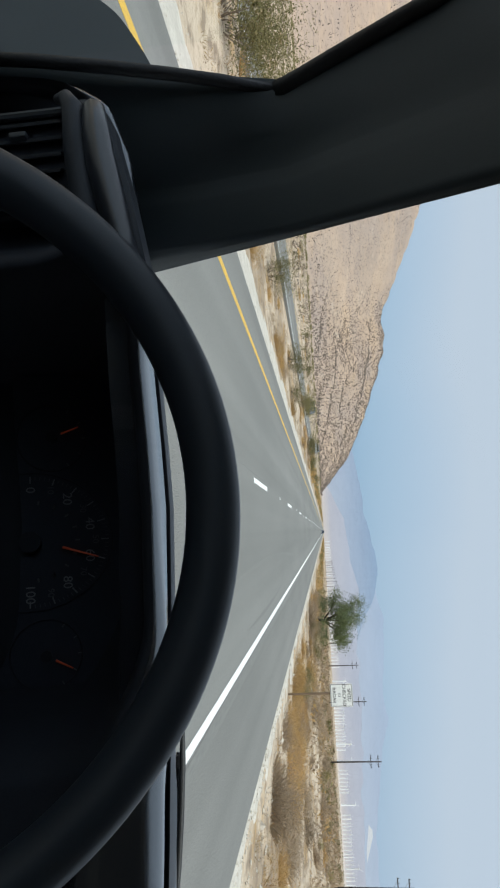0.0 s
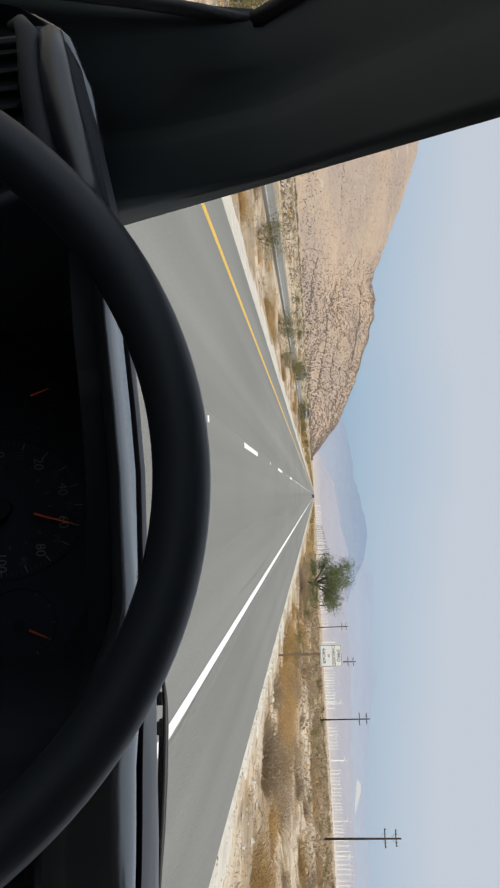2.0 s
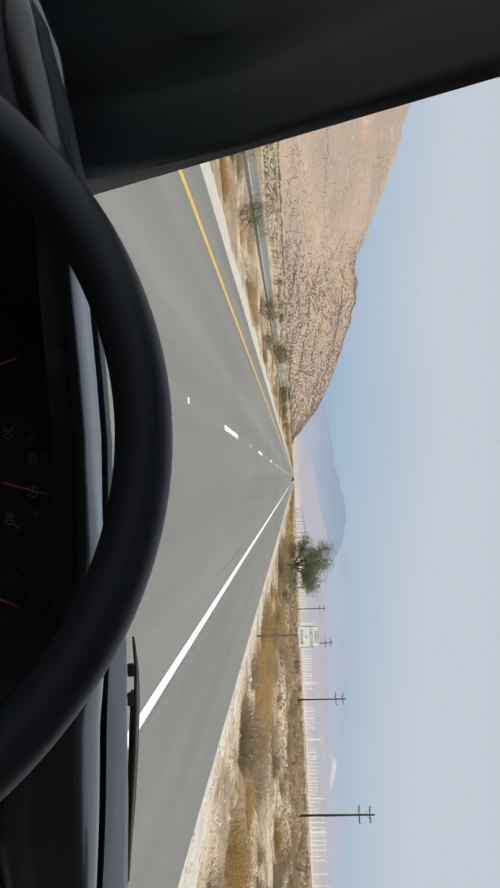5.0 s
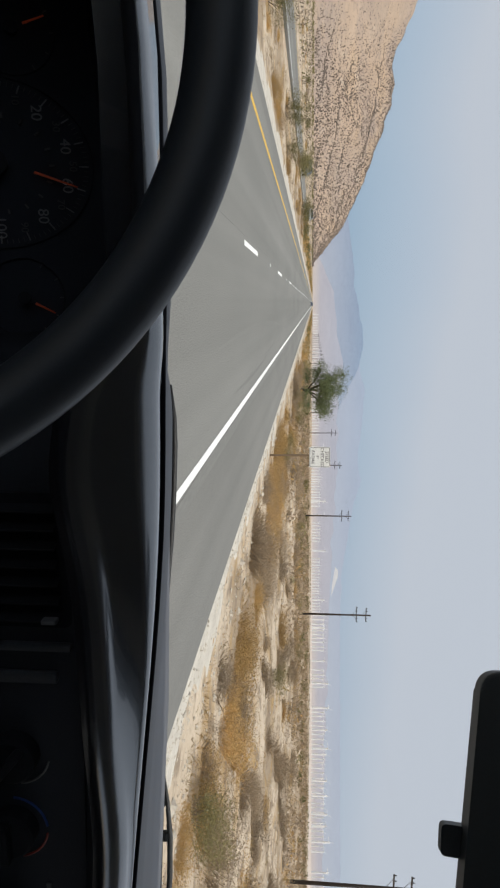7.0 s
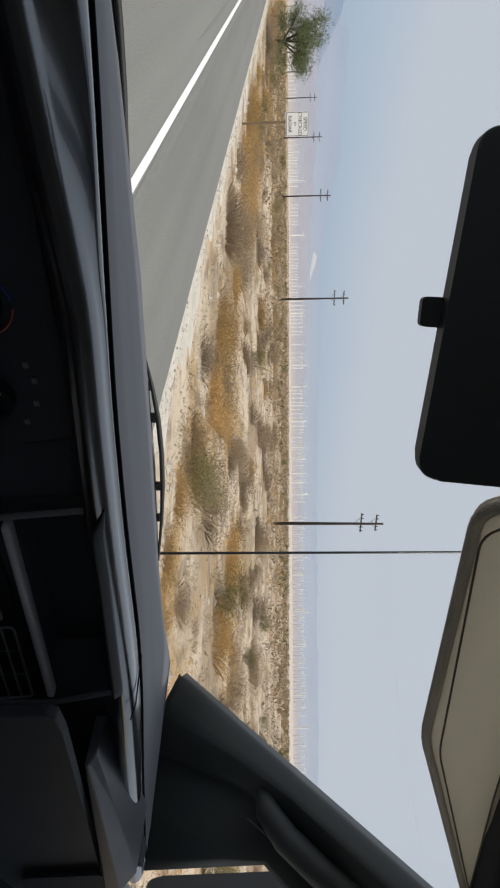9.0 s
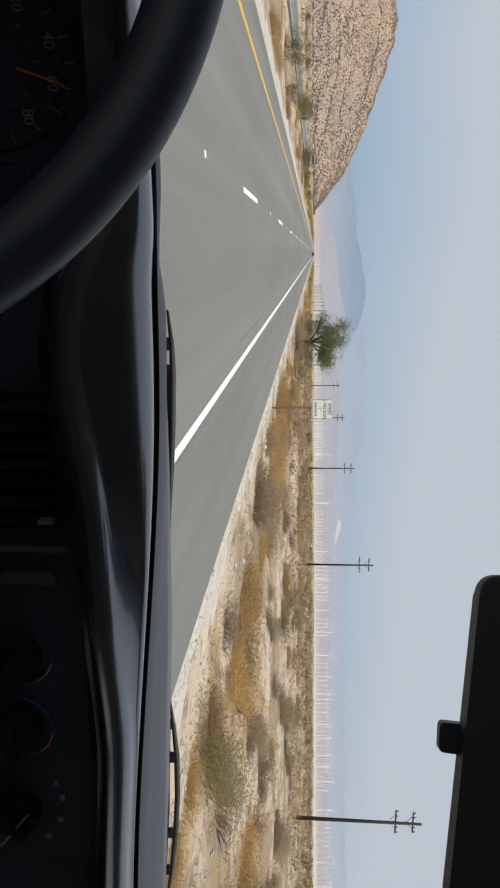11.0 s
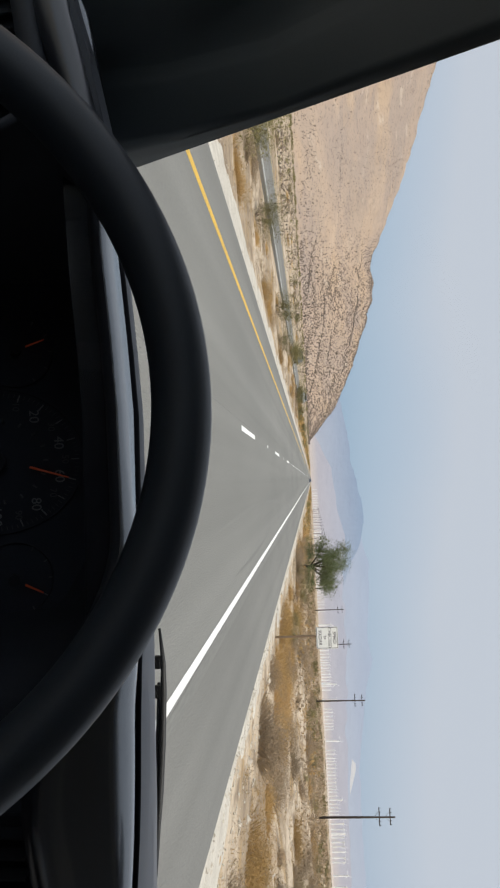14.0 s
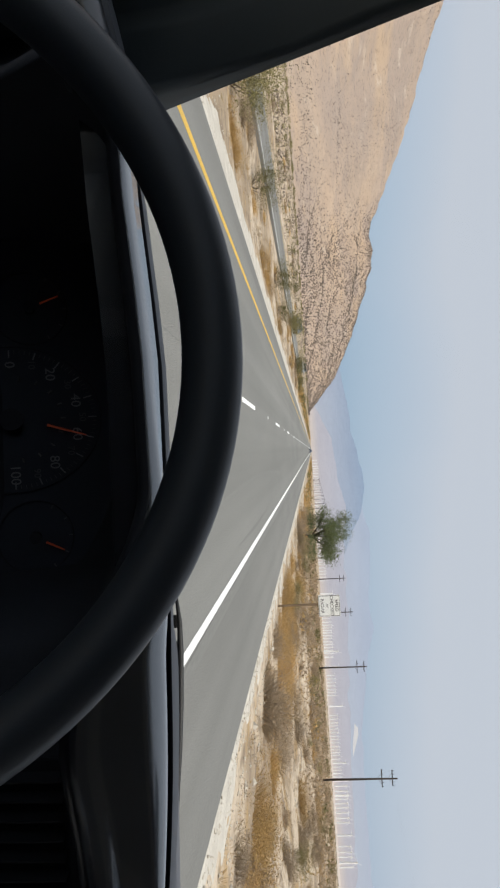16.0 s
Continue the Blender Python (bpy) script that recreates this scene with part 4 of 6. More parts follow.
part("slat", box((-0.327, 0.490, 1.372), (0.066, 0.006, 0.002)), M["grey_trim"], vent_l)
part("vent_frame", tube([(-0.3635, 0.484, 1.32), (-0.3635, 0.484, 1.396), (-0.36, 0.484, 1.4005), (-0.29, 0.484, 1.402)], 0.003, 8), M["grey_trim"], vent_l)
part("vent_tab", box((-0.345, 0.480, 1.366), (0.004, 0.008, 0.012), bevel=0.001), M["grey_trim"], vent_l)

# end of the instrument hood beside the vent
hood = part("hood_end", slab(rounded([(-0.359, 0.468, 1.406), (-0.359, 0.468, 1.420), (-0.346, 0.468, 1.433), (-0.294, 0.468, 1.445), (-0.236, 0.468, 1.456), (-0.232, 0.468, 1.436), (-0.297, 0.468, 1.406)], 0.006), 0.02, bevel=0.003), M["plastic"], van, "dark rounded end of the instrument hood", smooth=True)
part("hood_roll", tube([(-0.356, 0.470, 1.421), (-0.350, 0.466, 1.423), (-0.331, 0.465, 1.425), (-0.311, 0.465, 1.428), (-0.288, 0.466, 1.433), (-0.257, 0.468, 1.440), (-0.230, 0.470, 1.449)], [0.004, 0.0075, 0.0095, 0.010, 0.010, 0.009, 0.007], 14), M["pad_dull"], hood, smooth=True)

part("vent_bezel", tube([(-0.364, 0.472, 1.396), (-0.361, 0.467, 1.404), (-0.352, 0.465, 1.409), (-0.325, 0.466, 1.411), (-0.285, 0.468, 1.416), (-0.24, 0.470, 1.428)], [0.003, 0.005, 0.007, 0.0085, 0.009, 0.007], 12), M["plastic"], hood, smooth=True)

# centre stack, set back under the brow of the dashboard
stack = part("centre_console", slab(rounded([(0.148, 0.490, 1.402), (0.462, 0.490, 1.388), (0.486, 0.490, 1.10), (0.148, 0.490, 1.10)], 0.012), 0.03, bevel=0.002), M["console"], van, "black centre console with vents and dials")
v_ = part("air_vent", slab(rounded([(0.136, 0.4895, 1.398), (0.219, 0.4895, 1.394), (0.219, 0.4895, 1.305), (0.136, 0.4895, 1.305)], 0.006), 0.004), M["knob"], stack)
for k in range(7):
    part("slat", box((0.144 + 0.0112 * k, 0.487, 1.350), (0.0016, 0.008, 0.078), rot=(0, 0, 22)), M["knob"], v_)
part("vent_tab", box((0.2105, 0.481, 1.384), (0.0028, 0.006, 0.009), bevel=0.0008), M["dull_trim"], v_)
for vx, vz, vw in ((0.2305, 1.3935, 0.0045), (0.2505, 1.3835, 0.0068)):
    part("trim_bar", box((vx, 0.4875, vz - 0.055), (vw, 0.006, 0.11), bevel=0.0018), M["dim_trim"], stack, "thin grey trim bar")
KNOBS = ((0.304, 1.352), (0.358, 1.347), (0.425, 1.338))
for (kx, kz), turn in zip(KNOBS, (40, 0, -52)):
    knob = part("dial_knob", disc((kx, 0.4895, kz), 0.0155, 0.012, (0, -1, 0), 28, 0.002), M["knob"], stack)
    part("knob_grip", box((kx, 0.474, kz), (0.027, 0.008, 0.006), rot=(0, turn, 0), bevel=0.002), M["knob"], knob)
for nm, (kx, kz), a0, a1, mt in (("cold_arc", KNOBS[1], 95, 178, "blue_mark"), ("warm_arc", KNOBS[1], 2, 80, "red_mark"), ("scale_arc", KNOBS[0], 5, 75, "faint_mark")):
    pts = [(kx + 0.0215 * math.cos(radians(a)), 0.4885, kz + 0.0215 * math.sin(radians(a))) for a in np.linspace(a0, a1, 9)]
    part(nm, tube(pts, 0.0008, 5), M[mt], stack)
part("scale_line", tube([(0.340, 0.4885, 1.334), (0.358, 0.4885, 1.332), (0.379, 0.4885, 1.334)], [0.0005, 0.0007, 0.0012], 5), M["faint_mark"], stack)
part("scale_line", tube([(0.413, 0.473, 1.352), (0.440, 0.473, 1.330)], [0.0006, 0.0012], 5), M["faint_mark"], stack)
for kx, kz in ((0.402, 1.366), (0.414, 1.369), (0.432, 1.366), (0.447, 1.356)):
    part("symbol", box((kx, 0.489, kz), (0.004, 0.001, 0.0035)), M["dim_mark"], stack)

# passenger cubby with its frame, bar and vent
cub = rounded([(0.530, 0.4885, 1.386), (0.776, 0.4885, 1.366), (0.800, 0.4885, 1.296), (0.798, 0.4885, 1.18), (0.545, 0.4885, 1.18), (0.540, 0.4885, 1.296)], 0.012)
cubby = part("storage_cubby", tube(cub + [cub[0], cub[1]], 0.0028, 8), M["dull_trim"], van, "open dark storage cubby in the dashboard", smooth=True)
part("cubby_back", slab(rounded([(0.530, 0.545, 1.39), (0.776, 0.545, 1.37), (0.790, 0.545, 1.29), (0.540, 0.545, 1.30)], 0.008), 0.004), M["dark"], cubby)
rim_s = []
for x in np.linspace(0.509, 0.738, 27):
    zi = float(np.interp(x, [0.50, 0.5824, 0.7164, 0.75], [1.3957, 1.3888, 1.3762, 1.373]))
    k = ramp(x, 0.508, 0.530)
    zi += 0.009 * (1 - k)
    yo = 0.468 * (1 - k)
    rim_s.append([(x, yo + py * k, zi + pz * k) for py, pz in ((0.464, 0.0072), (0.4605, 0.0068), (0.4565, 0.002), (0.4563, 0.0006), (0.458, -0.0006), (0.464, -0.001))])
part("cubby_rim", loft(rim_s, closed=True, caps=True), M["dim_trim"], cubby, "grey moulded cubby rim", smooth=True)
part("cubby_bar", box((0.661, 0.487, 1.3075), (0.238, 0.012, 0.0075), rot=(0, 4.2, 0), bevel=0.003), M["bar_trim"], cubby, "pale grey cubby ledge", smooth=True)
vent_r = part("air_vent", slab(rounded([(0.548, 0.4895, 1.298), (0.796, 0.4895, 1.288), (0.800, 0.4895, 1.19), (0.552, 0.4895, 1.19)], 0.007), 0.006), M["knob"], van, "black slatted passenger air vents")
for x0, x1, z0, z1 in ((0.560, 0.664, 1.287, 1.280), (0.674, 0.786, 1.287, 1.278)):
    rim_ = rounded([(x0, 0.4865, z0), (x1, 0.4865, z1), (x1 + 0.01, 0.4865, z1 - 0.075), (x0 + 0.006, 0.4865, z0 - 0.075)], 0.006)
    part("vent_rim", tube(rim_ + rim_[:1], 0.0013, 6), M["dull_trim"], vent_r)
    for k in range(1, 5):
        part("slat", tube([(x0 + 0.002 * k, 0.487, z0 - 0.0125 * k), (x1 + 0.002 * k, 0.487, z1 - 0.0125 * k)], 0.0011, 6), M["dull_trim"], vent_r)
    for k in (1, 2):
        xv = x0 + (x1 - x0) * k / 3
        part("slat", tube([(xv, 0.488, z0 - 0.004), (xv + 0.006, 0.488, z0 - 0.07)], 0.0008, 6), M["dim_trim"], vent_r)
part("panel_gap", tube([(0.776, 0.458, 1.3835), (0.765, 0.468, 1.3885), (0.742, 0.492, 1.3915), (0.735, 0.502, 1.3925)], 0.0007, 6), M["seam"], dash)

# passenger end of the dashboard
end = part("dash_end_panel", slab([(0.704, 0.42, 1.330), (0.709, 0.42, 1.337), (0.735, 0.42, 1.337), (0.808, 0.42, 1.332), (1.037, 0.42, 1.316), (1.108, 0.42, 1.309), (1.122, 0.42, 1.20), (1.05, 0.42, 1.185), (0.99, 0.42, 1.10), (0.72, 0.42, 1.05)], 0.012, bevel=0.003), M["plastic"], van, "dark grey lower dashboard panel")
tongue = []
for t in (0.0, 0.35, 0.7, 1.0):
    x0, zl, h = 0.825 + 0.23 * t, 1.334 - 0.013 * t, 0.010 + 0.028 * t
    yf = 0.438 - 0.033 * t
    tongue.append([(x0, 0.49, zl), (x0, yf, zl), (x0, yf, zl + h * 0.5), (x0 - 0.02 * t, yf + 0.012, zl + h), (x0 - 0.03 * t, 0.49, zl + h + 0.002)])
tongue = loft(tongue, closed=True, caps=True)
bmesh.ops.bevel(tongue, geom=list(tongue.edges), offset=0.002, segments=2, affect="EDGES", profile=0.6)
part("end_filler", box((1.06, 0.475, 1.27), (0.16, 0.03, 0.15), bevel=0.004), M["console"], end)
part("dash_shelf", tongue, M["shelf"], end, "grey moulded ledge")
slot = part("side_vent", slab(rounded([(1.022, 0.414, 1.325), (1.086, 0.414, 1.318), (1.106, 0.414, 1.214), (1.042, 0.414, 1.224)], 0.012), -0.004), M["dark"], van, "narrow black vent at the dashboard end")
part("slat", box((1.066, 0.411, 1.306), (0.014, 0.004, 0.003)), M["chrome"], slot)
for k in range(3):
    part("slat", box((1.066, 0.412, 1.290 - 0.022 * k), (0.036, 0.003, 0.002)), M["plastic"], slot)
part("dash_side", box((1.15, 0.60, 1.12), (0.05, 0.20, 0.40), bevel=0.015), M["plastic"], van, "dark dashboard side")


# pillars with their triangular feet
def pillar(side, glass_lo, glass_hi, win_foot, win_lo, win_hi, name):
    """Trim between windscreen and door window: an outline on the cab side, rolled over to the glass edge."""
    o = Vector((side, 0, 0))
    a, b, c, d, e = (Vector(p) for p in (glass_lo, glass_hi, win_hi, win_lo, win_foot))
    rows = [(a, e), (a.lerp(b, 0.25), e.lerp(d, 0.7)), (a.lerp(b, 0.5), d), (a.lerp(b, 0.75), d.lerp(c, 0.5)), (b, c), (b + (b - a) * 0.6, c + (b - a) * 0.6)]
    secs = []
    for p, q in rows:
        inward = Vector((-side, -0.35, 0)).normalized()
        row_ = [p + o * 0.05 + Vector((0, 0.04, 0)), p]
        row_ += [p.lerp(q, u) + inward * h for u, h in ((0.07, 0.008), (0.16, 0.021), (0.23, 0.0265), (0.25, 0.0268), (0.40, 0.013), (0.412, 0.010), (0.425, -0.002), (0.435, -0.003), (0.55, -0.003), (0.72, 0.008), (0.94, 0.004))]
        secs.append(row_ + [q, q + o * 0.008 + Vector((0, 0.07, 0))])
    return part(name, loft(secs, closed=True, caps=True), M["trim"], van, "dark windscreen pillar trim", smooth=True)


pil_l = pillar(-1, (-0.327, 0.693, 1.388), (-0.257, 0.424, 1.70), (-0.42, 0.49, 1.30), (-0.42, 0.555, 1.545), (-0.42, 0.492, 1.645), "pillar")
pil_r = pillar(1, (1.244, 0.805, 1.340), (1.291, 0.464, 1.765), (1.36, 0.53, 1.26), (1.36, 0.547, 1.492), (1.36, 0.381, 1.662), "pillar")
part("window_seal", tube([(-0.413, 0.486, 1.332), (-0.413, 0.495, 1.37), (-0.413, 0.51, 1.419), (-0.413, 0.524, 1.46), (-0.413, 0.539, 1.499), (-0.413, 0.557, 1.537)], 0.0048, 8), M["rubber"], pil_l, "black rubber window seal", smooth=True)
part("window_seal", tube([(-0.413, 0.56, 1.538), (-0.413, 0.546, 1.558), (-0.413, 0.521, 1.592), (-0.413, 0.501, 1.622), (-0.413, 0.481, 1.653), (-0.413, 0.462, 1.677)], [0.008, 0.007, 0.006, 0.006, 0.006, 0.006], 8), M["rubber"], pil_l, "black rubber window seal", smooth=True)
part("pillar_foot", slab([(-0.335, 0.645, 1.40), (-0.42, 0.515, 1.20), (-0.42, 0.565, 1.545)], 0.01), M["trim"], pil_l)
part("pillar_foot", slab([(1.25, 0.815, 1.335), (1.365, 0.55, 1.20), (1.365, 0.56, 1.492)], -0.01), M["trim"], pil_r)
part("grab_handle", tube([(1.283, 0.628, 1.488), (1.284, 0.598, 1.497), (1.295, 0.560, 1.528), (1.308, 0.524, 1.575), (1.318, 0.499, 1.615), (1.320, 0.489, 1.645), (1.332, 0.482, 1.668)], [0.010, 0.019, 0.022, 0.022, 0.021, 0.017, 0.008], 18), M["trim"], pil_r, "black grab handle on the pillar", smooth=True)

part("pillar_seam", tube([(1.294, 0.590, 1.467), (1.301, 0.571, 1.495), (1.317, 0.526, 1.549), (1.330, 0.487, 1.601), (1.339, 0.464, 1.635), (1.350, 0.430, 1.667), (1.362, 0.393, 1.714)], 0.0022, 6), M["grey_trim"], pil_r)

# windscreen, header, roof, doors, back
wx = [CX + 0.80 * (-1 + 2 * i / 16) for i in range(17)]
pane = []
for x in wx:
    k = ((x - CX) / 0.80) ** 2
    pane.append([(x, base_y(x) + 0.055, glass_z(x) - 0.05), (x, 0.70 - 0.12 * k, 1.56), (x, 0.53 - 0.07 * k, 1.80)])
screen = part("windscreen", loft(pane), M["glass"], van, "clear windscreen glass", smooth=True)
screen.visible_shadow = False
part("header_trim", tube([(CX - 0.80, 0.46, 1.80), (CX, 0.50, 1.79), (0.965, 0.485, 1.779), (1.24, 0.465, 1.792), (1.33, 0.42, 1.80)], 0.019, 12), M["dark"], van, "black trim along the windscreen header", smooth=True)
part("header", box((CX, 0.44, 1.85), (1.66, 0.2, 0.10), bevel=0.03), M["liner"], van, "beige windscreen header")
# roof and added back wall stay out of view and keep the cab dark
part("roof", box((CX, -0.75, 1.95), (1.86, 2.5, 0.10), bevel=0.04), M["roof_liner"], van, "unseen cab roof with a grey lining")
part("unseen_back_wall", box((CX, -1.15, 1.2), (1.80, 0.05, 1.6)), M["grey_trim"], van, "unseen dark grey wall added to shut light out of the cab")
part("cab_floor", box((CX, -0.1, 0.52), (1.80, 2.1, 0.08)), M["rubber"], van, "black rubber cab floor")
for sx, name in ((-1, "door"), (1, "door")):
    xi = CX + sx * 0.89
    door = part(name, box((xi + sx * 0.03, -0.08, 0.865), (0.09, 1.24, 0.68), bevel=0.02), M["trim"], van, "dark front door trim below the window")
    part("outer_skin", box((xi + sx * 0.09, -0.08, 0.80), (0.03, 1.24, 0.74), bevel=0.012), M["white_paint"], door, "white painted door skin")
    part("window_rail", tube([(xi, 0.52, 1.200), (xi, 0.1, 1.204), (xi, -0.68, 1.204)], 0.012, 10), M["rubber"], door)
    part("window_post", box((xi + sx * 0.03, -0.70, 1.57), (0.09, 0.10, 0.68), bevel=0.02), M["trim"], door)
    part("window_top", tube([(xi - sx * 0.03, 0.36, 1.74), (xi - sx * 0.05, 0.2, 1.86), (xi - sx * 0.05, -0.7, 1.88)], 0.03, 10), M["trim"], door)
    dg = part("window_pane", loft([[(xi + sx * 0.025, 0.53, 1.20), (xi + sx * 0.025, -0.66, 1.20)], [(xi + sx * 0.02, 0.53, 1.5), (xi + sx * 0.02, -0.66, 1.5)], [(xi - sx * 0.03, 0.22, 1.88), (xi - sx * 0.03, -0.66, 1.88)]]), M["glass"], door, smooth=True)
    dg.visible_shadow = False
    part("side_wall", box((xi + sx * 0.05, -1.2, 1.22), (0.10, 0.95, 1.5), bevel=0.02), M["white_paint"], van, "white painted van side")
part("door_pull", tube([(1.30, 0.42, 1.19), (1.285, 0.38, 1.20), (1.285, 0.30, 1.205), (1.30, 0.26, 1.20)], 0.011, 10), M["plastic"], van, "black door pull", smooth=True)
part("window_switch", box((1.31, 0.36, 1.215), (0.03, 0.05, 0.02), bevel=0.005), M["dark"], van)

# bonnet, cowl, wheels
hood = []
for y, z, w in ((0.80, 1.22, 0.80), (0.95, 1.20, 0.82), (1.25, 1.11, 0.84), (1.6, 0.98, 0.82), (1.78, 0.86, 0.78), (1.83, 0.55, 0.74)):
    hood.append([(CX - w, y, z - 0.35), (CX - w, y, z - 0.06), (CX - w * 0.9, y, z - 0.02), (CX, y, z + 0.01), (CX + w * 0.9, y, z - 0.02), (CX + w, y, z - 0.06), (CX + w, y, z - 0.35)])
part("bonnet", loft(hood), M["white_paint"], van, "white van bonnet", smooth=True)
part("cowl", box((CX, 0.93, 1.22), (1.5, 0.16, 0.03), rot=(-12, 0, 0), bevel=0.01), M["rubber"], van, "black plastic cowl")
for sx in (-1, 1):
    for wy in (1.15, -1.9):
        c = Vector((CX + sx * 0.72, wy, 0.35))
        ty = part("tyre", tube([c - Vector((0.11, 0, 0)), c - Vector((0.09, 0, 0)), c + Vector((0.09, 0, 0)), c + Vector((0.11, 0, 0))], [0.32, 0.35, 0.35, 0.32], 36), M["rubber"], van, "black tyre", smooth=True)
        part("rim", tube([c - Vector((0.113, 0, 0)), c + Vector((0.113, 0, 0))], 0.2, 28), M["chrome"], ty)
part("cargo_body", box((CX, -2.1, 1.2), (1.92, 1.9, 1.5), bevel=0.06), M["white_paint"], van, "white van cargo body")


# wipers
def wiper(pts, arm, label):
    pts = [Vector(p) for p in pts]
    w = part("wiper", tube(pts, [0.0015, 0.003, 0.004, 0.004, 0.004, 0.003, 0.002], 8), M["rubber"], van, label, smooth=True)
    part("wiper_arm", tube(arm, [0.002, 0.0035, 0.0045], 8), M["black_metal"], w, smooth=True)
    for k in (1, 2, 4, 5):
        part("claw", box(pts[k] + Vector((0, 0.0, -0.007)), (0.016, 0.006, 0.009), bevel=0.002), M["black_metal"], w)
    return w


wiper([(0.125, 0.92, 1.366), (0.165, 0.92, 1.3690), (0.20, 0.92, 1.3680), (0.264, 0.92, 1.3640), (0.320, 0.92, 1.359), (0.36, 0.92, 1.355), (0.415, 0.92, 1.350)], [(0.19, 0.923, 1.362), (0.31, 0.923, 1.355), (0.45, 0.92, 1.335)], "black windscreen wiper resting on the glass")
wiper([(0.640, 0.92, 1.335), (0.699, 0.92, 1.3400), (0.755, 0.92, 1.3415), (0.823, 0.92, 1.3385), (0.89, 0.92, 1.332), (0.96, 0.92, 1.322), (1.065, 0.92, 1.303)], [(0.69, 0.923, 1.3335), (0.85, 0.923, 1.3215), (1.06, 0.92, 1.300)], "black windscreen wiper resting on the glass")
part("antenna", tube([(1.30, 1.15, 1.02), (1.30, 1.152, 1.25), (1.302, 1.165, 2.10)], [0.009, 0.0032, 0.0022], 8), M["black_metal"], van, "thin black radio antenna", smooth=True)

# inside mirror
m_r = (Vector((0.498, 0.49, 1.630)) - Vector((0.297, 0.59, 1.649))).normalized()
m_n = Vector((m_r.y, -m_r.x, 0)).normalized()
if m_n.y > 0:
    m_n = -m_n
m_u = m_n.cross(m_r)
if m_u.z < 0:
    m_u = -m_u
MC = Vector((0.3975, 0.54, 1.6795))


def on_mirror(u, v, h=0.0):
    return MC + m_r * u + m_u * v + m_n * h


# the mirror's face is painted dark in place of the dim cab reflected there
mirror = part("rear_view_mirror", slab(rounded([on_mirror(-0.1145, -0.0345), on_mirror(0.1135, -0.0485), on_mirror(0.115, 0.040), on_mirror(-0.111, 0.044)], 0.017, 7), 0.02, bevel=0.003), M["mirror_dark"], van, "rear-view mirror on the windscreen, face painted dark for its reflection")
part("mirror_lever", slab(rounded([on_mirror(-0.0085, -0.036, 0.004), on_mirror(0.0115, -0.036, 0.004), on_mirror(0.0115, -0.0550, 0.004), on_mirror(-0.0085, -0.0550, 0.004)], 0.004), 0.01), M["mirror_dark"], mirror)
part("mirror_stem", tube([on_mirror(0, 0.0, -0.01), (0.42, 0.545, 1.74), (0.42, 0.53, 1.80)], 0.01, 10), M["dark"], mirror)

# sun visor, hanging a little from its free end
VA, VB, VC_ = Vector((0.53, 0.505, 1.676)), Vector((0.845, 0.50, 1.673)), Vector((1.26, 0.485, 1.778))
VD, VE = Vector((0.965, 0.492, 1.765)), Vector((0.53, 0.512, 1.755))
visor = part("sun_visor", slab(rounded([VA, VB, VC_, VD, VE], 0.022), 0.016, bevel=0.004), M["beige"], van, "beige fabric sun visor folded half down", smooth=False)
edge = rounded([VA.lerp(VD, 0.04), VB.lerp(VD, 0.17), VC_.lerp(VA, 0.08), VD.lerp(VB, 0.08), VE.lerp(VB, 0.04)], 0.02)
rim_v = rounded([VA, VB, VC_, VD, VE], 0.022)
part("visor_piping", tube([p + Vector((0, -0.013, 0)) for p in rim_v + rim_v[:1]], 0.0055, 8), M["liner"], visor, "paler piped visor edge", smooth=True)
part("visor_seam", tube([p + Vector((0, -0.0195, 0)) for p in edge + edge[:1]], 0.0011, 5), M["visor_stitch"], visor, "dark stitched seam")

# door mirrors
shell = rounded([(-0.235, 0, -0.165), (0.235, 0, -0.165), (0.235, 0, 0.165), (-0.235, 0, 0.165)], 0.04, 6)
inner = rounded([(-0.170, -0.008, -0.135), (0.215, -0.008, -0.135), (0.215, -0.008, 0.142), (-0.170, -0.008, 0.142)], 0.03, 6)
turned = pose(2.02, 0.56, 1.385, -4.7, 0, -20)
om = part("door_mirror", slab([turned @ p for p in shell], -0.055, bevel=0.004), M["mirror_dark"], van, "dark grey door mirror outside the window")
part("mirror_pane", slab([turned @ (p - Vector((0, 0.004, 0))) for p in inner], 0.003), M["mirror"], om, "reflecting glass")
part("mirror_bezel", tube([turned @ p for p in inner + inner[:1]], 0.008, 8), M["rubber"], om)
part("mirror_arm", tube([(1.99, 0.62, 1.22), (1.85, 0.61, 1.19), (1.66, 0.59, 1.20), (1.43, 0.53, 1.19)], [0.026, 0.027, 0.028, 0.034], 12), M["grey_trim"], om, smooth=True)
shell = rounded([(-1.16, 0.90, 1.0), (-0.70, 0.90, 1.0), (-0.70, 0.90, 1.365), (-0.746, 0.90, 1.343), (-0.80, 0.90, 1.312), (-0.86, 0.90, 1.25), (-1.02, 0.90, 1.13)], 0.02, 4)
om = part("door_mirror", slab(shell, -0.10, bevel=0.003), M["mirror_dark"], van, "dark door mirror outside the driver's window")
part("mirror_arm", tube([(-0.78, 0.93, 1.10), (-0.62, 0.80, 1.08), (-0.50, 0.62, 1.08)], [0.03, 0.034, 0.04], 12), M["mirror_dark"], om, smooth=True)

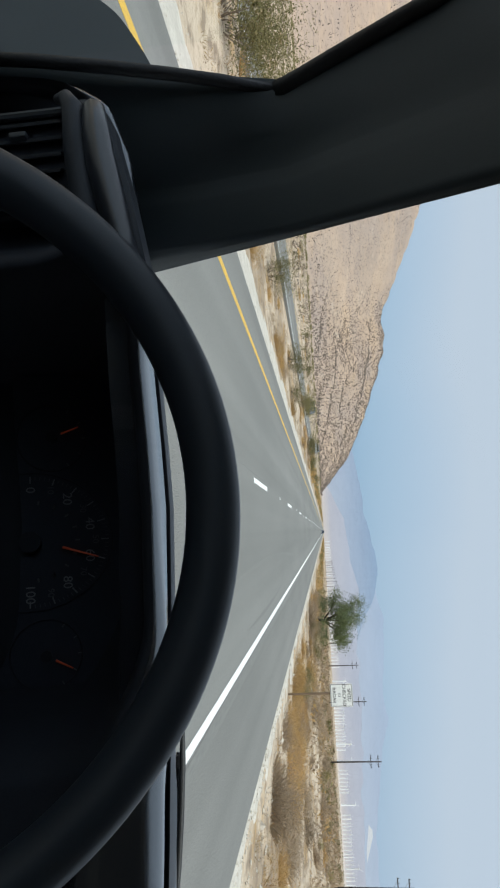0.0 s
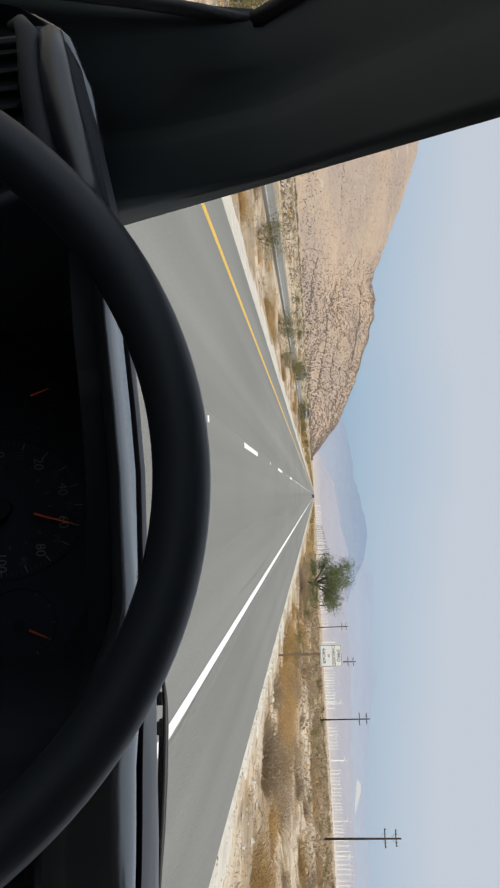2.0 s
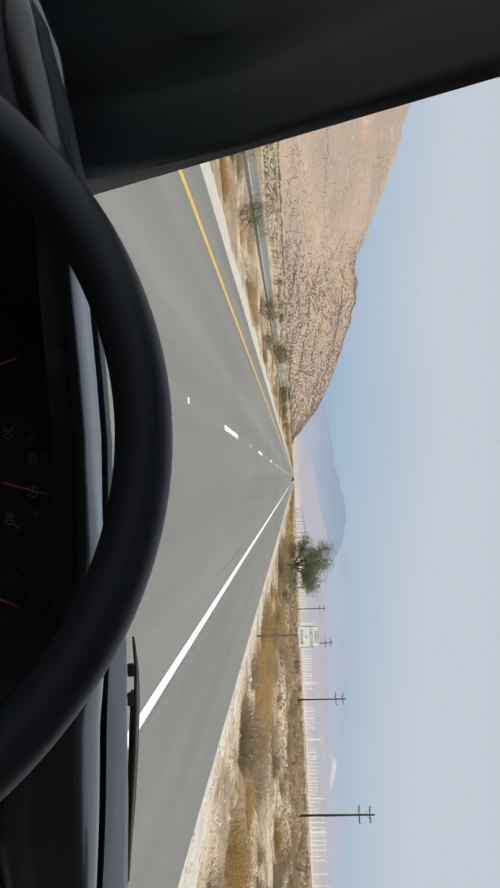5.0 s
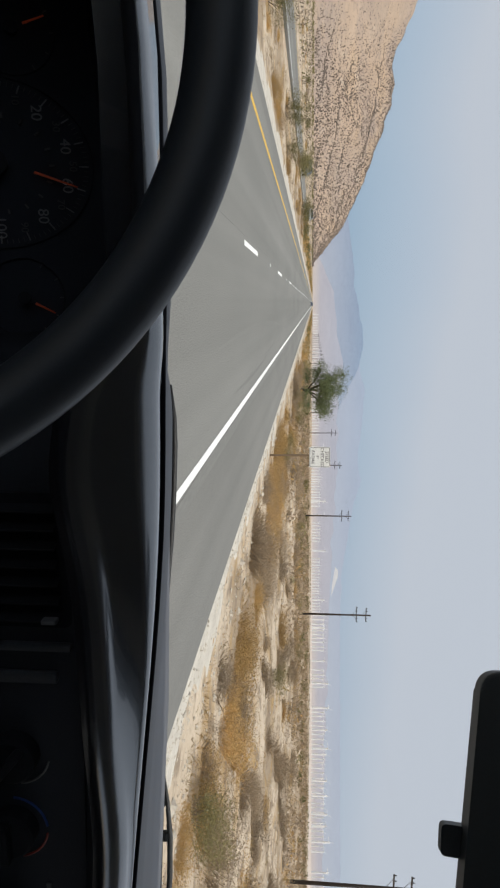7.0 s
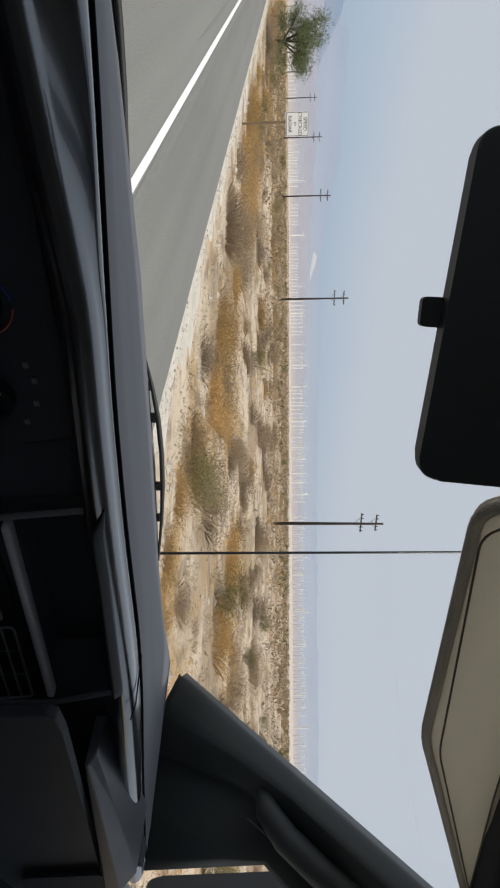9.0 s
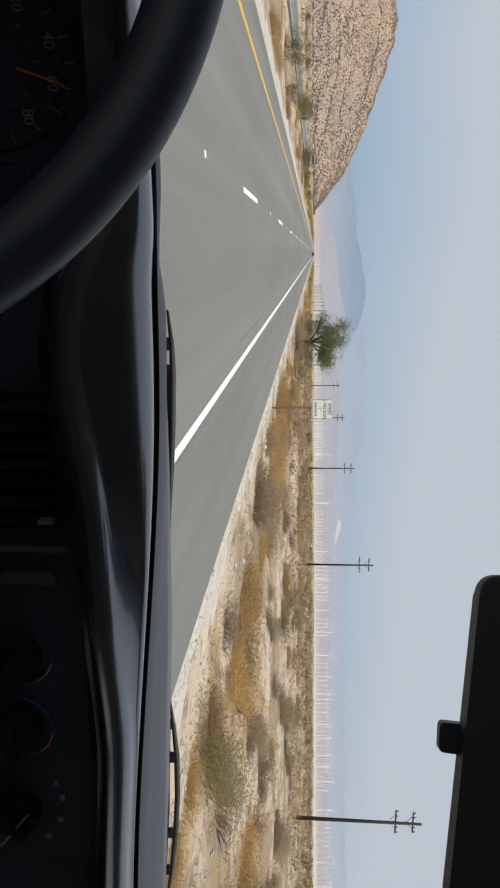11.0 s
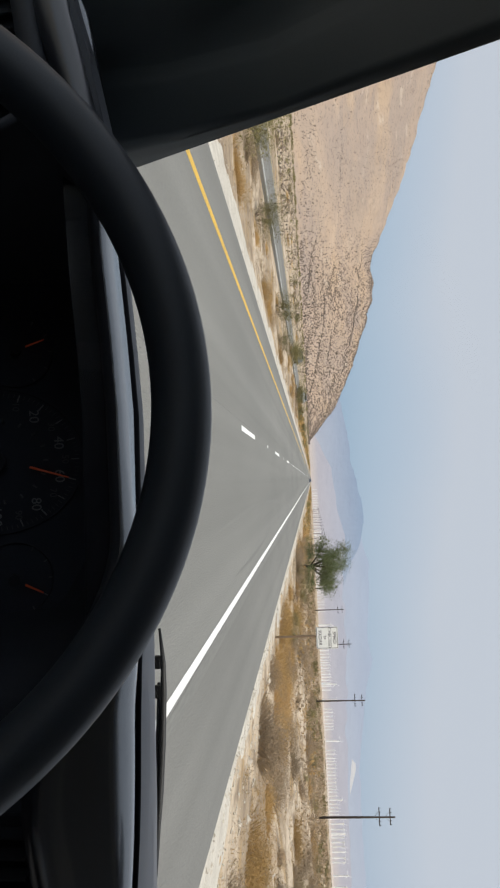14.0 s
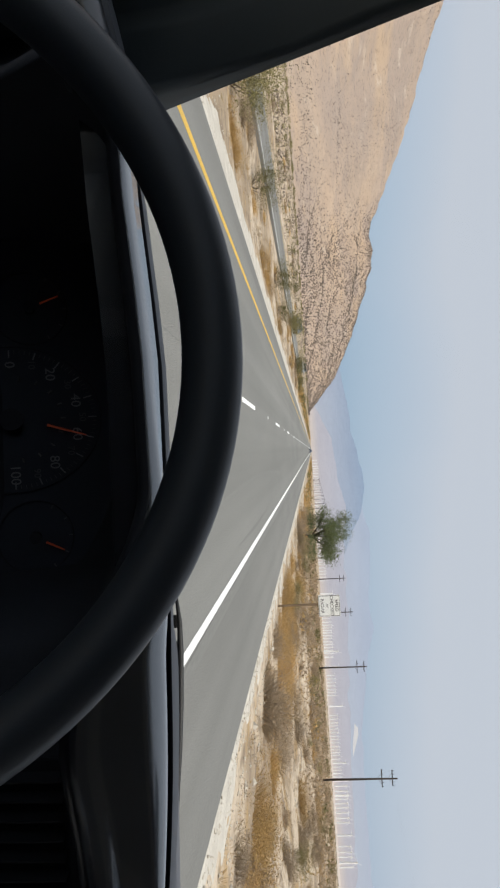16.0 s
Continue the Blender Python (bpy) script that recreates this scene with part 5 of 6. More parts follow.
# ---- things along the road ----
def leaf_cloud(rng, n, centre, radii, size, hollow=0.35, droop=0.0):
    """Small folded leaves filling a lumpy ellipsoid."""
    d = rng.normal(size=(n, 3))
    d /= np.linalg.norm(d, axis=1)[:, None]
    r = (hollow + (1 - hollow) * rng.random(n) ** 0.6)[:, None]
    lump = 1 + 0.28 * np.sin(d[:, :1] * 5 + centre[0] * 9) + 0.22 * np.sin(d[:, 1:2] * 6 + centre[1] * 7)
    c = d * r * lump * np.array(radii) + np.array(centre)
    c[:, 2] -= droop * (d[:, 0] ** 2 + d[:, 1] ** 2)
    a = rng.normal(size=(n, 3))
    a /= np.linalg.norm(a, axis=1)[:, None]
    b = np.cross(a, rng.normal(size=(n, 3)))
    b /= np.linalg.norm(b, axis=1)[:, None] + 1e-6
    s = size * (0.5 + rng.random(n))[:, None]
    v = np.stack([c - a * s, c + b * s * 0.42, c + a * s, c - b * s * 0.42], 1).reshape(-1, 3)
    f = np.arange(4 * n).reshape(n, 4)
    return v, f


def blades(rng, n, spread, height, width, lean=0.6):
    """Thin dry blades that fan out from a root."""
    a = rng.random(n) * 2 * np.pi
    k = rng.random(n) ** 0.7
    root = np.stack([np.cos(a) * k * spread * 0.55, np.sin(a) * k * spread * 0.55, np.zeros(n) - 0.05], 1)
    a2 = a + rng.normal(0, 0.5, n)
    h = height * (0.45 + 0.65 * rng.random(n)) * (1.15 - 0.5 * k)
    out = lean * spread * (0.25 + 0.75 * k) * rng.random(n)
    tip = root + np.stack([np.cos(a2) * out, np.sin(a2) * out, h], 1)
    mid = (root + tip) / 2 + np.stack([np.zeros(n), np.zeros(n), h * 0.12], 1)
    w = np.stack([-np.sin(a2 + rng.normal(0, 1, n)), np.cos(a2), np.zeros(n)], 1) * width
    v = np.stack([root - w, root + w, mid + w * 0.9, tip, mid - w * 0.9], 1).reshape(-1, 3)
    f = np.arange(5 * n).reshape(n, 5)
    return v, f


def twigs(rng, n, spread, height, thick):
    """Bare forked twigs as slim three-sided sticks."""
    vs, fs, c = [], [], 0
    for i in range(n):
        a, k = rng.random() * 6.283, rng.random() ** 0.6
        p = Vector((math.cos(a) * k * spread * 0.15, math.sin(a) * k * spread * 0.15, -0.05))
        d = Vector((math.cos(a) * k * 0.9, math.sin(a) * k * 0.9, 0.55 + 0.5 * rng.random())).normalized()
        ln = height * (0.5 + 0.7 * rng.random())
        for step in range(3):
            q = p + d * ln / 3
            t0, t1 = thick * (1 - step / 3), thick * (1 - (step + 1) / 3) + 0.001
            s = d.orthogonal().normalized()
            u = d.cross(s)
            for (o, t) in ((p, t0), (q, t1)):
                for b in (0, 2.09, 4.19):
                    vs.append(o + (s * math.cos(b) + u * math.sin(b)) * t)
            for j in range(3):
                fs.append((c + j, c + (j + 1) % 3, c + 3 + (j + 1) % 3, c + 3 + j))
            c += 6
            p = q
            d = (d + Vector((rng.normal(0, 0.35), rng.normal(0, 0.35), rng.normal(0, 0.2)))).normalized()
    return np.array([tuple(v) for v in vs]), fs


def join(parts_):
    vs, fs, c = [], [], 0
    for v, f in parts_:
        vs.append(np.asarray(v))
        fs += [tuple(int(i) + c for i in q) for q in f]
        c += len(v)
    return np.concatenate(vs).tolist(), fs


def shrub(kind, seed):
    """A root Empty with twigs and foliage, about one metre across."""
    rng = np.random.default_rng(seed)
    ob = empty({"green": "creosote_bush", "ochre": "dry_brush", "grey": "bare_shrub"}[kind])
    if kind == "green":
        v, f = join([leaf_cloud(rng, 1500, (rng.normal(0, 0.16), rng.normal(0, 0.16), 0.34 + 0.1 * rng.random()), (0.36, 0.36, 0.33), 0.010) for _ in range(3)] + [leaf_cloud(rng, 2600, (0, 0, 0.28), (0.42, 0.42, 0.28), 0.013, 0.2)])
        mats = (L_GREEN, M["twig"])
        tw = twigs(rng, 16, 0.5, 0.62, 0.007)
    elif kind == "ochre":
        v, f = join([blades(rng, 500, 0.60, 0.24, 0.0012, 0.35)] + [leaf_cloud(rng, 800, (rng.normal(0, 0.3), rng.normal(0, 0.3), 0.10), (0.32, 0.32, 0.20), 0.007, 0.0) for _ in range(5)] + [leaf_cloud(rng, 3800, (rng.normal(0, 0.12), rng.normal(0, 0.12), 0.08), (0.5, 0.42, 0.2), 0.010, 0.1)])
        mats = (L_OCHRE, M["twig"])
        tw = twigs(rng, 8, 0.4, 0.34, 0.004)
    else:
        v, f = join([leaf_cloud(rng, 1800, (rng.normal(0, 0.1), rng.normal(0, 0.1), 0.18), (0.48, 0.48, 0.24), 0.007, 0.05), blades(rng, 300, 0.5, 0.26, 0.0011, 0.7), leaf_cloud(rng, 3400, (rng.normal(0, 0.1), rng.normal(0, 0.1), 0.1), (0.46, 0.5, 0.24), 0.010, 0.1)])
        mats = (L_BROWN, M["twig"])
        tw = twigs(rng, 26, 0.5, 0.36, 0.0035)
    fo = new("foliage", mesh_of("foliage", v, f, mats[0]))
    fo.parent = ob
    tv, tf = join([tw])
    st = new("stem", mesh_of("stem", tv, tf, mats[1]))
    st.parent = ob
    return ob


LABELS = {"green": ("olive green creosote bush on the sandy ground", "bush"), "ochre": ("dry golden brush clump beside the highway", "bush"), "grey": ("bare grey-brown desert shrub on sand", "shrub")}
rng = np.random.default_rng(41)
protos = {k: [shrub(k, 10 * i + j) for j in range(4)] for i, k in enumerate(("green", "ochre", "grey"))}
used = {k: [False] * 4 for k in protos}


def put_shrub(kind, x, y, size, tall):
    j = int(rng.integers(0, 4))
    m = Matrix.LocRotScale((x, y, ground_z(x, y)), Euler((0, 0, rng.random() * 6.28)), (size, size, size * tall))
    if not used[kind][j]:
        ob = protos[kind][j]
        ob.matrix_basis = m
        used[kind][j] = True
        tagged(ob, *LABELS[kind], group="roadside " + kind + " shrubs")
        return
    src = protos[kind][j]
    keep = src.scale.copy()
    src.scale = (1, 1, 1)
    copy_thing(src, m)
    src.scale = keep


for n_, kind in ((82, "ochre"), (200, "grey"), (44, "green")):
    for i in range(n_):
        y = 3 + 105 * rng.random() ** 1.25
        near = rng.random() < 0.5
        x = 6.6 + (5 * rng.random() if near and kind == "ochre" else 36 * rng.random() ** 1.25)
        s = {"ochre": 1.3 + 1.7 * rng.random(), "grey": 1.0 + 1.6 * rng.random(), "green": 0.9 + 0.8 * rng.random()}[kind]
        if y > 9.5 or x > 10.5:
            put_shrub(kind, x, y, s, (0.55 if kind == "ochre" else 0.75) + 0.3 * rng.random())
for kind, x, y, s in (("ochre", 7.3, 5.5, 1.2), ("ochre", 8.1, 6.0, 1.3), ("ochre", 7.5, 6.7, 1.1), ("ochre", 7.2, 7.9, 1.2), ("green", 7.5, 8.7, 1.3), ("ochre", 8.1, 9.3, 1.2), ("grey", 7.4, 9.6, 1.2), ("grey", 9.6, 7.6, 1.3), ("ochre", 9.2, 5.2, 1.2), ("grey", 8.6, 4.3, 1.1), ("ochre", 7.4, 3.8, 1.1), ("ochre", 8.4, 1.6, 1.2), ("ochre", 7.6, 0.6, 1.1), ("grey", 9.4, 2.6, 1.2), ("ochre", 9.0, -0.6, 1.3), ("ochre", 10.6, 1.2, 1.3)):
    put_shrub(kind, x, y, s, 0.7)
for i in range(46):
    y = 10 + 95 * rng.random()
    x = -8.6 - 5.6 * rng.random()
    put_shrub("ochre" if i % 3 else "grey", x, y, 0.8 + 0.8 * rng.random(), 0.85)
for i in range(12):
    y = 16 + 110 * rng.random()
    x = -9.5 - 4.5 * rng.random()
    put_shrub("green", x, y, 1.2 + 1.3 * rng.random(), 0.95)
for x, y, s in ((-11.0, 13.0, 3.0), (-12.5, 15.5, 2.4), (-12.0, 30.0, 2.4), (-12.0, 46.0, 2.8), (-12.8, 66.0, 2.8), (-11.5, 92.0, 3.2)):
    put_shrub("green", x, y, s, 0.8)
for i in range(40):
    y = 25 + 140 * rng.random()
    x = -27.5 - 40 * rng.random()
    put_shrub(("grey", "ochre", "green")[i % 3], x, y, 1.0 + 1.2 * rng.random(), 0.85)


def far_scrub(name, count, place, mat, label, leaf):
    r = np.random.default_rng(count)
    bits = []
    for i in range(count):
        x, y, s = place(r)
        v, f = leaf_cloud(r, 28, (0, 0, 0.22), (0.6, 0.6, 0.32), leaf * 0.75, 0.1)
        bits.append((v * s + (x, y, ground_z(x, y)), f))
    v, f = join(bits)
    return tagged(new(name, mesh_of(name, v, f, mat)), label, "scrub", kind="stuff")


def plain_right(r):
    y = 40 + 420 * r.random() ** 1.2
    return 8 + (30 + 0.75 * y) * r.random(), y, 0.8 + 1.1 * r.random()


def plain_side(r):
    y = -20 + 70 * r.random()
    return 45 + 180 * r.random() ** 1.3, y, 0.8 + 1.2 * r.random()


def plain_left(r):
    y = 60 + 420 * r.random() ** 1.2
    return -27 - (30 + 0.42 * y) * r.random(), y, 0.8 + 1.3 * r.random()


def plain_far(r):
    az, d = radians(4 + 68 * r.random()), 85 + 245 * r.random() ** 0.7
    return d * math.sin(az) + 5, d * math.cos(az), 1.0 + 1.5 * r.random()


def tree_line(r):
    y = -150 + 1300 * r.random()
    return 330 + 0.06 * y + 50 * r.random(), y, 0.9 + 1.0 * r.random()


def road_line(r):
    y = 110 + 560 * r.random() ** 1.3
    return (6.5 + 6 * r.random()) if r.random() < 0.5 else (-9 - 5 * r.random()), y, 1.0 + 1.2 * r.random()


def hill_foot(r):
    az = -3.5 - 60 * r.random()
    d = float(np.interp(az, AZ, BASE)) - 10 - 40 * r.random()
    return d * math.sin(radians(az)), d * math.cos(radians(az)), 1.6 + 2.0 * r.random()


far_scrub("scrub", 2900, plain_right, L_BROWN, "scattered grey-brown scrub over the desert plain", 0.09)
far_scrub("scrub", 750, plain_right, L_OCHRE, "scattered golden scrub over the desert plain", 0.09)
far_scrub("scrub", 1500, plain_far, L_BROWN, "dense brown scrub across the far plain", 0.2)
far_scrub("scrub", 500, plain_far, L_GREEN, "dark olive scrub across the far plain", 0.2)
far_scrub("scrub", 700, plain_side, L_GREY, "low grey scrub over the sandy plain", 0.09)
far_scrub("scrub", 700, plain_left, L_GREY, "grey scrub on the plain before the hill", 0.10)
far_scrub("scrub", 400, plain_left, L_GREEN, "olive scrub on the plain before the hill", 0.10)
far_scrub("scrub", 800, tree_line, L_GREEN, "dark line of distant bushes across the plain", 0.2)
far_scrub("scrub", 420, road_line, L_OCHRE, "golden brush lining the distant highway", 0.13)
far_scrub("scrub", 300, road_line, L_GREEN, "olive bushes lining the distant highway", 0.14)
far_scrub("scrub", 500, hill_foot, L_GREEN, "dark bushes along the foot of the hill", 0.2)


def near_verge(r):
    return 6.2 + 9 * r.random() ** 1.3, -4 + 15 * r.random()


def tussock_place(r):
    y = 11 + 70 * r.random() ** 1.3
    x = 6.0 + 26 * r.random() ** 1.3 if r.random() < 0.75 else -8.2 - 6 * r.random()
    return x, y


r_ = np.random.default_rng(5)
for nm, cnt, mat_, lab in (("dry_grass", 900, L_STRAW, "straw-coloured dry grass tufts on the sand"), ("dry_grass", 900, L_OCHRE, "golden dry grass tufts on the sand"), ("low_scrub", 1700, L_BROWN, "low grey-brown scrub scattered on the sand")):
    bits = []
    for i in range(cnt):
        x, y = tussock_place(r_) if i % 9 else near_verge(r_)
        if nm == "low_scrub":
            v, f = leaf_cloud(r_, 110, (0, 0, 0.06), (0.15, 0.15, 0.10), 0.008, 0.0)
        else:
            v, f = blades(r_, 60, 0.26, 0.13, 0.0012, 0.9)
        bits.append((v * (0.7 + 1.1 * r_.random()) + (x, y, ground_z(x, y)), f))
    v, f = join(bits)
    tagged(new(nm, mesh_of(nm, v, f, mat_)), lab, "scrub", kind="stuff")

# one tree by the shoulder
tree = empty("tree", (9.3, 74, ground_z(9.3, 74)))
tagged(tree, "green feathery desert tree on the roadside", "tree")
tr = np.random.default_rng(77)
tb = bmesh.new()
T0 = tree.location.copy()
fork = T0 + Vector((0.1, 0, 1.3))
add_tube(tb, [T0 - Vector((0, 0, 0.3)), T0 + Vector((0.05, 0, 0.6)), fork], [0.2, 0.16, 0.14], 10)
tips = []
for i in range(9):
    a = 6.283 * i / 9 + tr.normal(0, 0.2)
    reach = 1.6 + 1.5 * tr.random()
    up = 1.5 + 2.9 * tr.random()
    p1 = fork + Vector((math.cos(a) * reach * 0.45, math.sin(a) * reach * 0.45, up * 0.5))
    p2 = fork + Vector((math.cos(a) * reach, math.sin(a) * reach, up))
    add_tube(tb, [fork - Vector((0, 0, 0.1)), p1, p2], [0.09, 0.055, 0.02], 7)
    tips += [p2, p1.lerp(p2, 0.5)]
    for k in range(3):
        q = p1.lerp(p2, tr.random()) + Vector((tr.normal(0, 0.5), tr.normal(0, 0.5), tr.normal(0.3, 0.4)))
        add_tube(tb, [p1, q], [0.03, 0.01], 5)
        tips.append(q)
part("trunk", tb, M["bark"], tree, "dark forked trunk", smooth=True)
tips += [T0 + Vector((1.9 * math.cos(a), 1.9 * math.sin(a), 1.15 + 0.5 * tr.random())) for a in (0.3, 1.2, 2.1, 3.0, 3.9, 4.8, 5.7)]
lv = [leaf_cloud(tr, 620, tuple(p - T0), (1.0, 1.0, 0.85), 0.055, 0.05, 0.25) for p in tips]
v, f = join(lv)
crown = new("crown", mesh_of("crown", v, f, L_TREE))
crown.parent = tree


# power line
def power_pole():
    ob = empty("power_pole")
    tagged(ob, "dark wooden power pole with two crossarms", "power pole", group="power line")
    part("pole", tube([(0, 0, -0.5), (0, 0, 5), (0, 0, 10.9)], [0.17, 0.15, 0.11], 10), M["pole_wood"], ob, smooth=True)
    for z, w in ((10.2, 2.3), (8.75, 2.6)):
        arm = part("crossarm", box((0, 0.13, z), (w, 0.1, 0.13), bevel=0.015), M["pole_wood"], ob)
        for k in (-0.46, -0.24, 0.24, 0.46):
            part("insulator", tube([(w * k, 0.13, z + 0.06), (w * k, 0.13, z + 0.12), (w * k, 0.13, z + 0.22)], [0.03, 0.06, 0.03], 8), M["grey_trim"], arm)
        for k in (-1, 1):
            part("brace", tube([(0.02 * k, 0.12, z - 0.6), (w * 0.3 * k, 0.12, z - 0.05)], 0.02, 5), M["black_metal"], ob)
    return ob


POLE_X = 52.0
first = None
pole_at = []
for k in range(-1, 22):
    y = 52.5 + 54.1 * k
    x = POLE_X + 0.8 * bump_noise(k, 3, 1.7)
    z = ground_z(x, y) - 0.05
    pole_at.append((x, y, z))
    m = Matrix.LocRotScale((x, y, z), Euler((0, radians(0.6 * bump_noise(k, 1, 0.9)), radians(4 + 3 * bump_noise(k, 9, 0.8)))), (1.12, 1.12, 1.12))
    if first is None:
        first = power_pole()
        first.matrix_basis = m
    else:
        first_scale = first.scale.copy()
        first.scale = (1, 1, 1)
        copy_thing(first, m)
        first.scale = first_scale
for off, hz in ((-1.2, 11.65), (1.1, 11.65)):
    pts = []
    for (x, y, z), (x2, y2, z2) in zip(pole_at, pole_at[1:]):
        for t in (0, 0.25, 0.5, 0.75):
            pts.append((x + (x2 - x) * t + off, y + (y2 - y) * t, z + (z2 - z) * t + hz - 1.4 * 4 * t * (1 - t) * 0.6))
    wire = new("power_cable", as_mesh("power_cable", tube(pts, 0.0022, 4), M["black_metal"]))
    tagged(wire, "thin dark power cable slung between poles", "cable", group="power cables")


# wind farm
def turbine():
    ob = empty("wind_turbine")
    tagged(ob, "white three-bladed wind turbine on the hazy plain", "wind turbine", group="wind farm")
    part("tower", tube([(0, 0, -1), (0, 0, 24)], [1.5, 1.05], 8), M["turbine"], ob)
    nac = part("nacelle", box((0, 0, 24.3), (1.5, 3.4, 1.5), bevel=0.3), M["turbine"], ob)
    part("rotor_hub", tube([(0, -1.7, 24.3), (0, -2.6, 24.3)], [0.7, 0.25], 8), M["turbine"], nac)
    for k in range(3):
        a = radians(25 + 120 * k)
        d = Vector((math.sin(a), 0, math.cos(a)))
        part("blade", tube([Vector((0, -2.1, 24.3)) + d * 0.4, Vector((0, -2.1, 24.3)) + d * 2.5, Vector((0, -2.1, 24.3)) + d * 6.5], [0.25, 0.32, 0.10], 5), M["turbine"], nac)
    return ob


tproto = turbine()
tr2 = np.random.default_rng(12)
row = []
az = 0.9
while az < 66:
    row.append((az, 2900 if az < 4 else 2300 if az < 14 else 1750 if az < 26 else 1350, (0.86 if az < 26 else 1.0) + 0.08 * tr2.random()))
    gap = 0.24 if az < 26 else 0.31
    az += gap * (0.8 + 0.4 * tr2.random()) + (1.2 if tr2.random() < 0.03 else 0)
for az in (9, 12.5, 16.5, 18, 21.3, 24.5, 27, 29.4, 31.2, 33.5, 34.7, 36, 37, 38.1, 39.3, 40.2, 41.4, 42.3, 44.8, 47.5, 49.5, 52, 55, 58.5, 61):
    row.append((az + 0.3 * tr2.normal(), 1500 if az < 30 else 1230, 1.08 + 0.25 * tr2.random()))
for i, (az, r, s) in enumerate(row):
    m = Matrix.LocRotScale((r * math.sin(radians(az)), r * math.cos(radians(az)), 0), Euler((0, 0, radians(-az + 15 * tr2.normal()))), (s, s, s))
    if i == 0:
        tproto.matrix_basis = m
    else:
        keep = tproto.scale.copy()
        tproto.scale = (1, 1, 1)
        copy_thing(tproto, m)
        tproto.scale = keep

# radar speed sign
SX, SY = 6.05, 26.6
sz = ground_z(SX, SY)
sign = empty("road_sign", (SX, SY, sz))
tagged(sign, "white square speed checked by radar sign on a wooden post", "road sign")
part("post", box((SX, SY + 0.06, 0.95 + sz / 2), (0.075, 0.075, 2.5 - sz), bevel=0.008), M["wood"], sign, "brown wooden post")
face_o = rounded([(SX - 0.36, SY, 1.42), (SX + 0.48, SY, 1.42), (SX + 0.48, SY, 2.26), (SX - 0.36, SY, 2.26)], 0.05)
plate = part("plate", slab(face_o, 0.006), M["sign_white"], sign)
rim = [Vector((SX + 0.06 + (p[0] - SX - 0.06) * 0.94, SY - 0.004, 1.84 + (p[2] - 1.84) * 0.94)) for p in face_o]
part("border", tube(rim + rim[:1], 0.011, 4), M["sign_black"], plate)
for k, txt in enumerate(("SPEED", "CHECKED", "BY", "RADAR")):
    words("lettering", txt, 0.175 if k != 2 else 0.13, Matrix.Translation((SX + 0.06, SY - 0.009, 2.12 - 0.185 * k)) @ pose(0, 0, 0, 90, 0, 0), M["sign_black"], plate, 0.002)


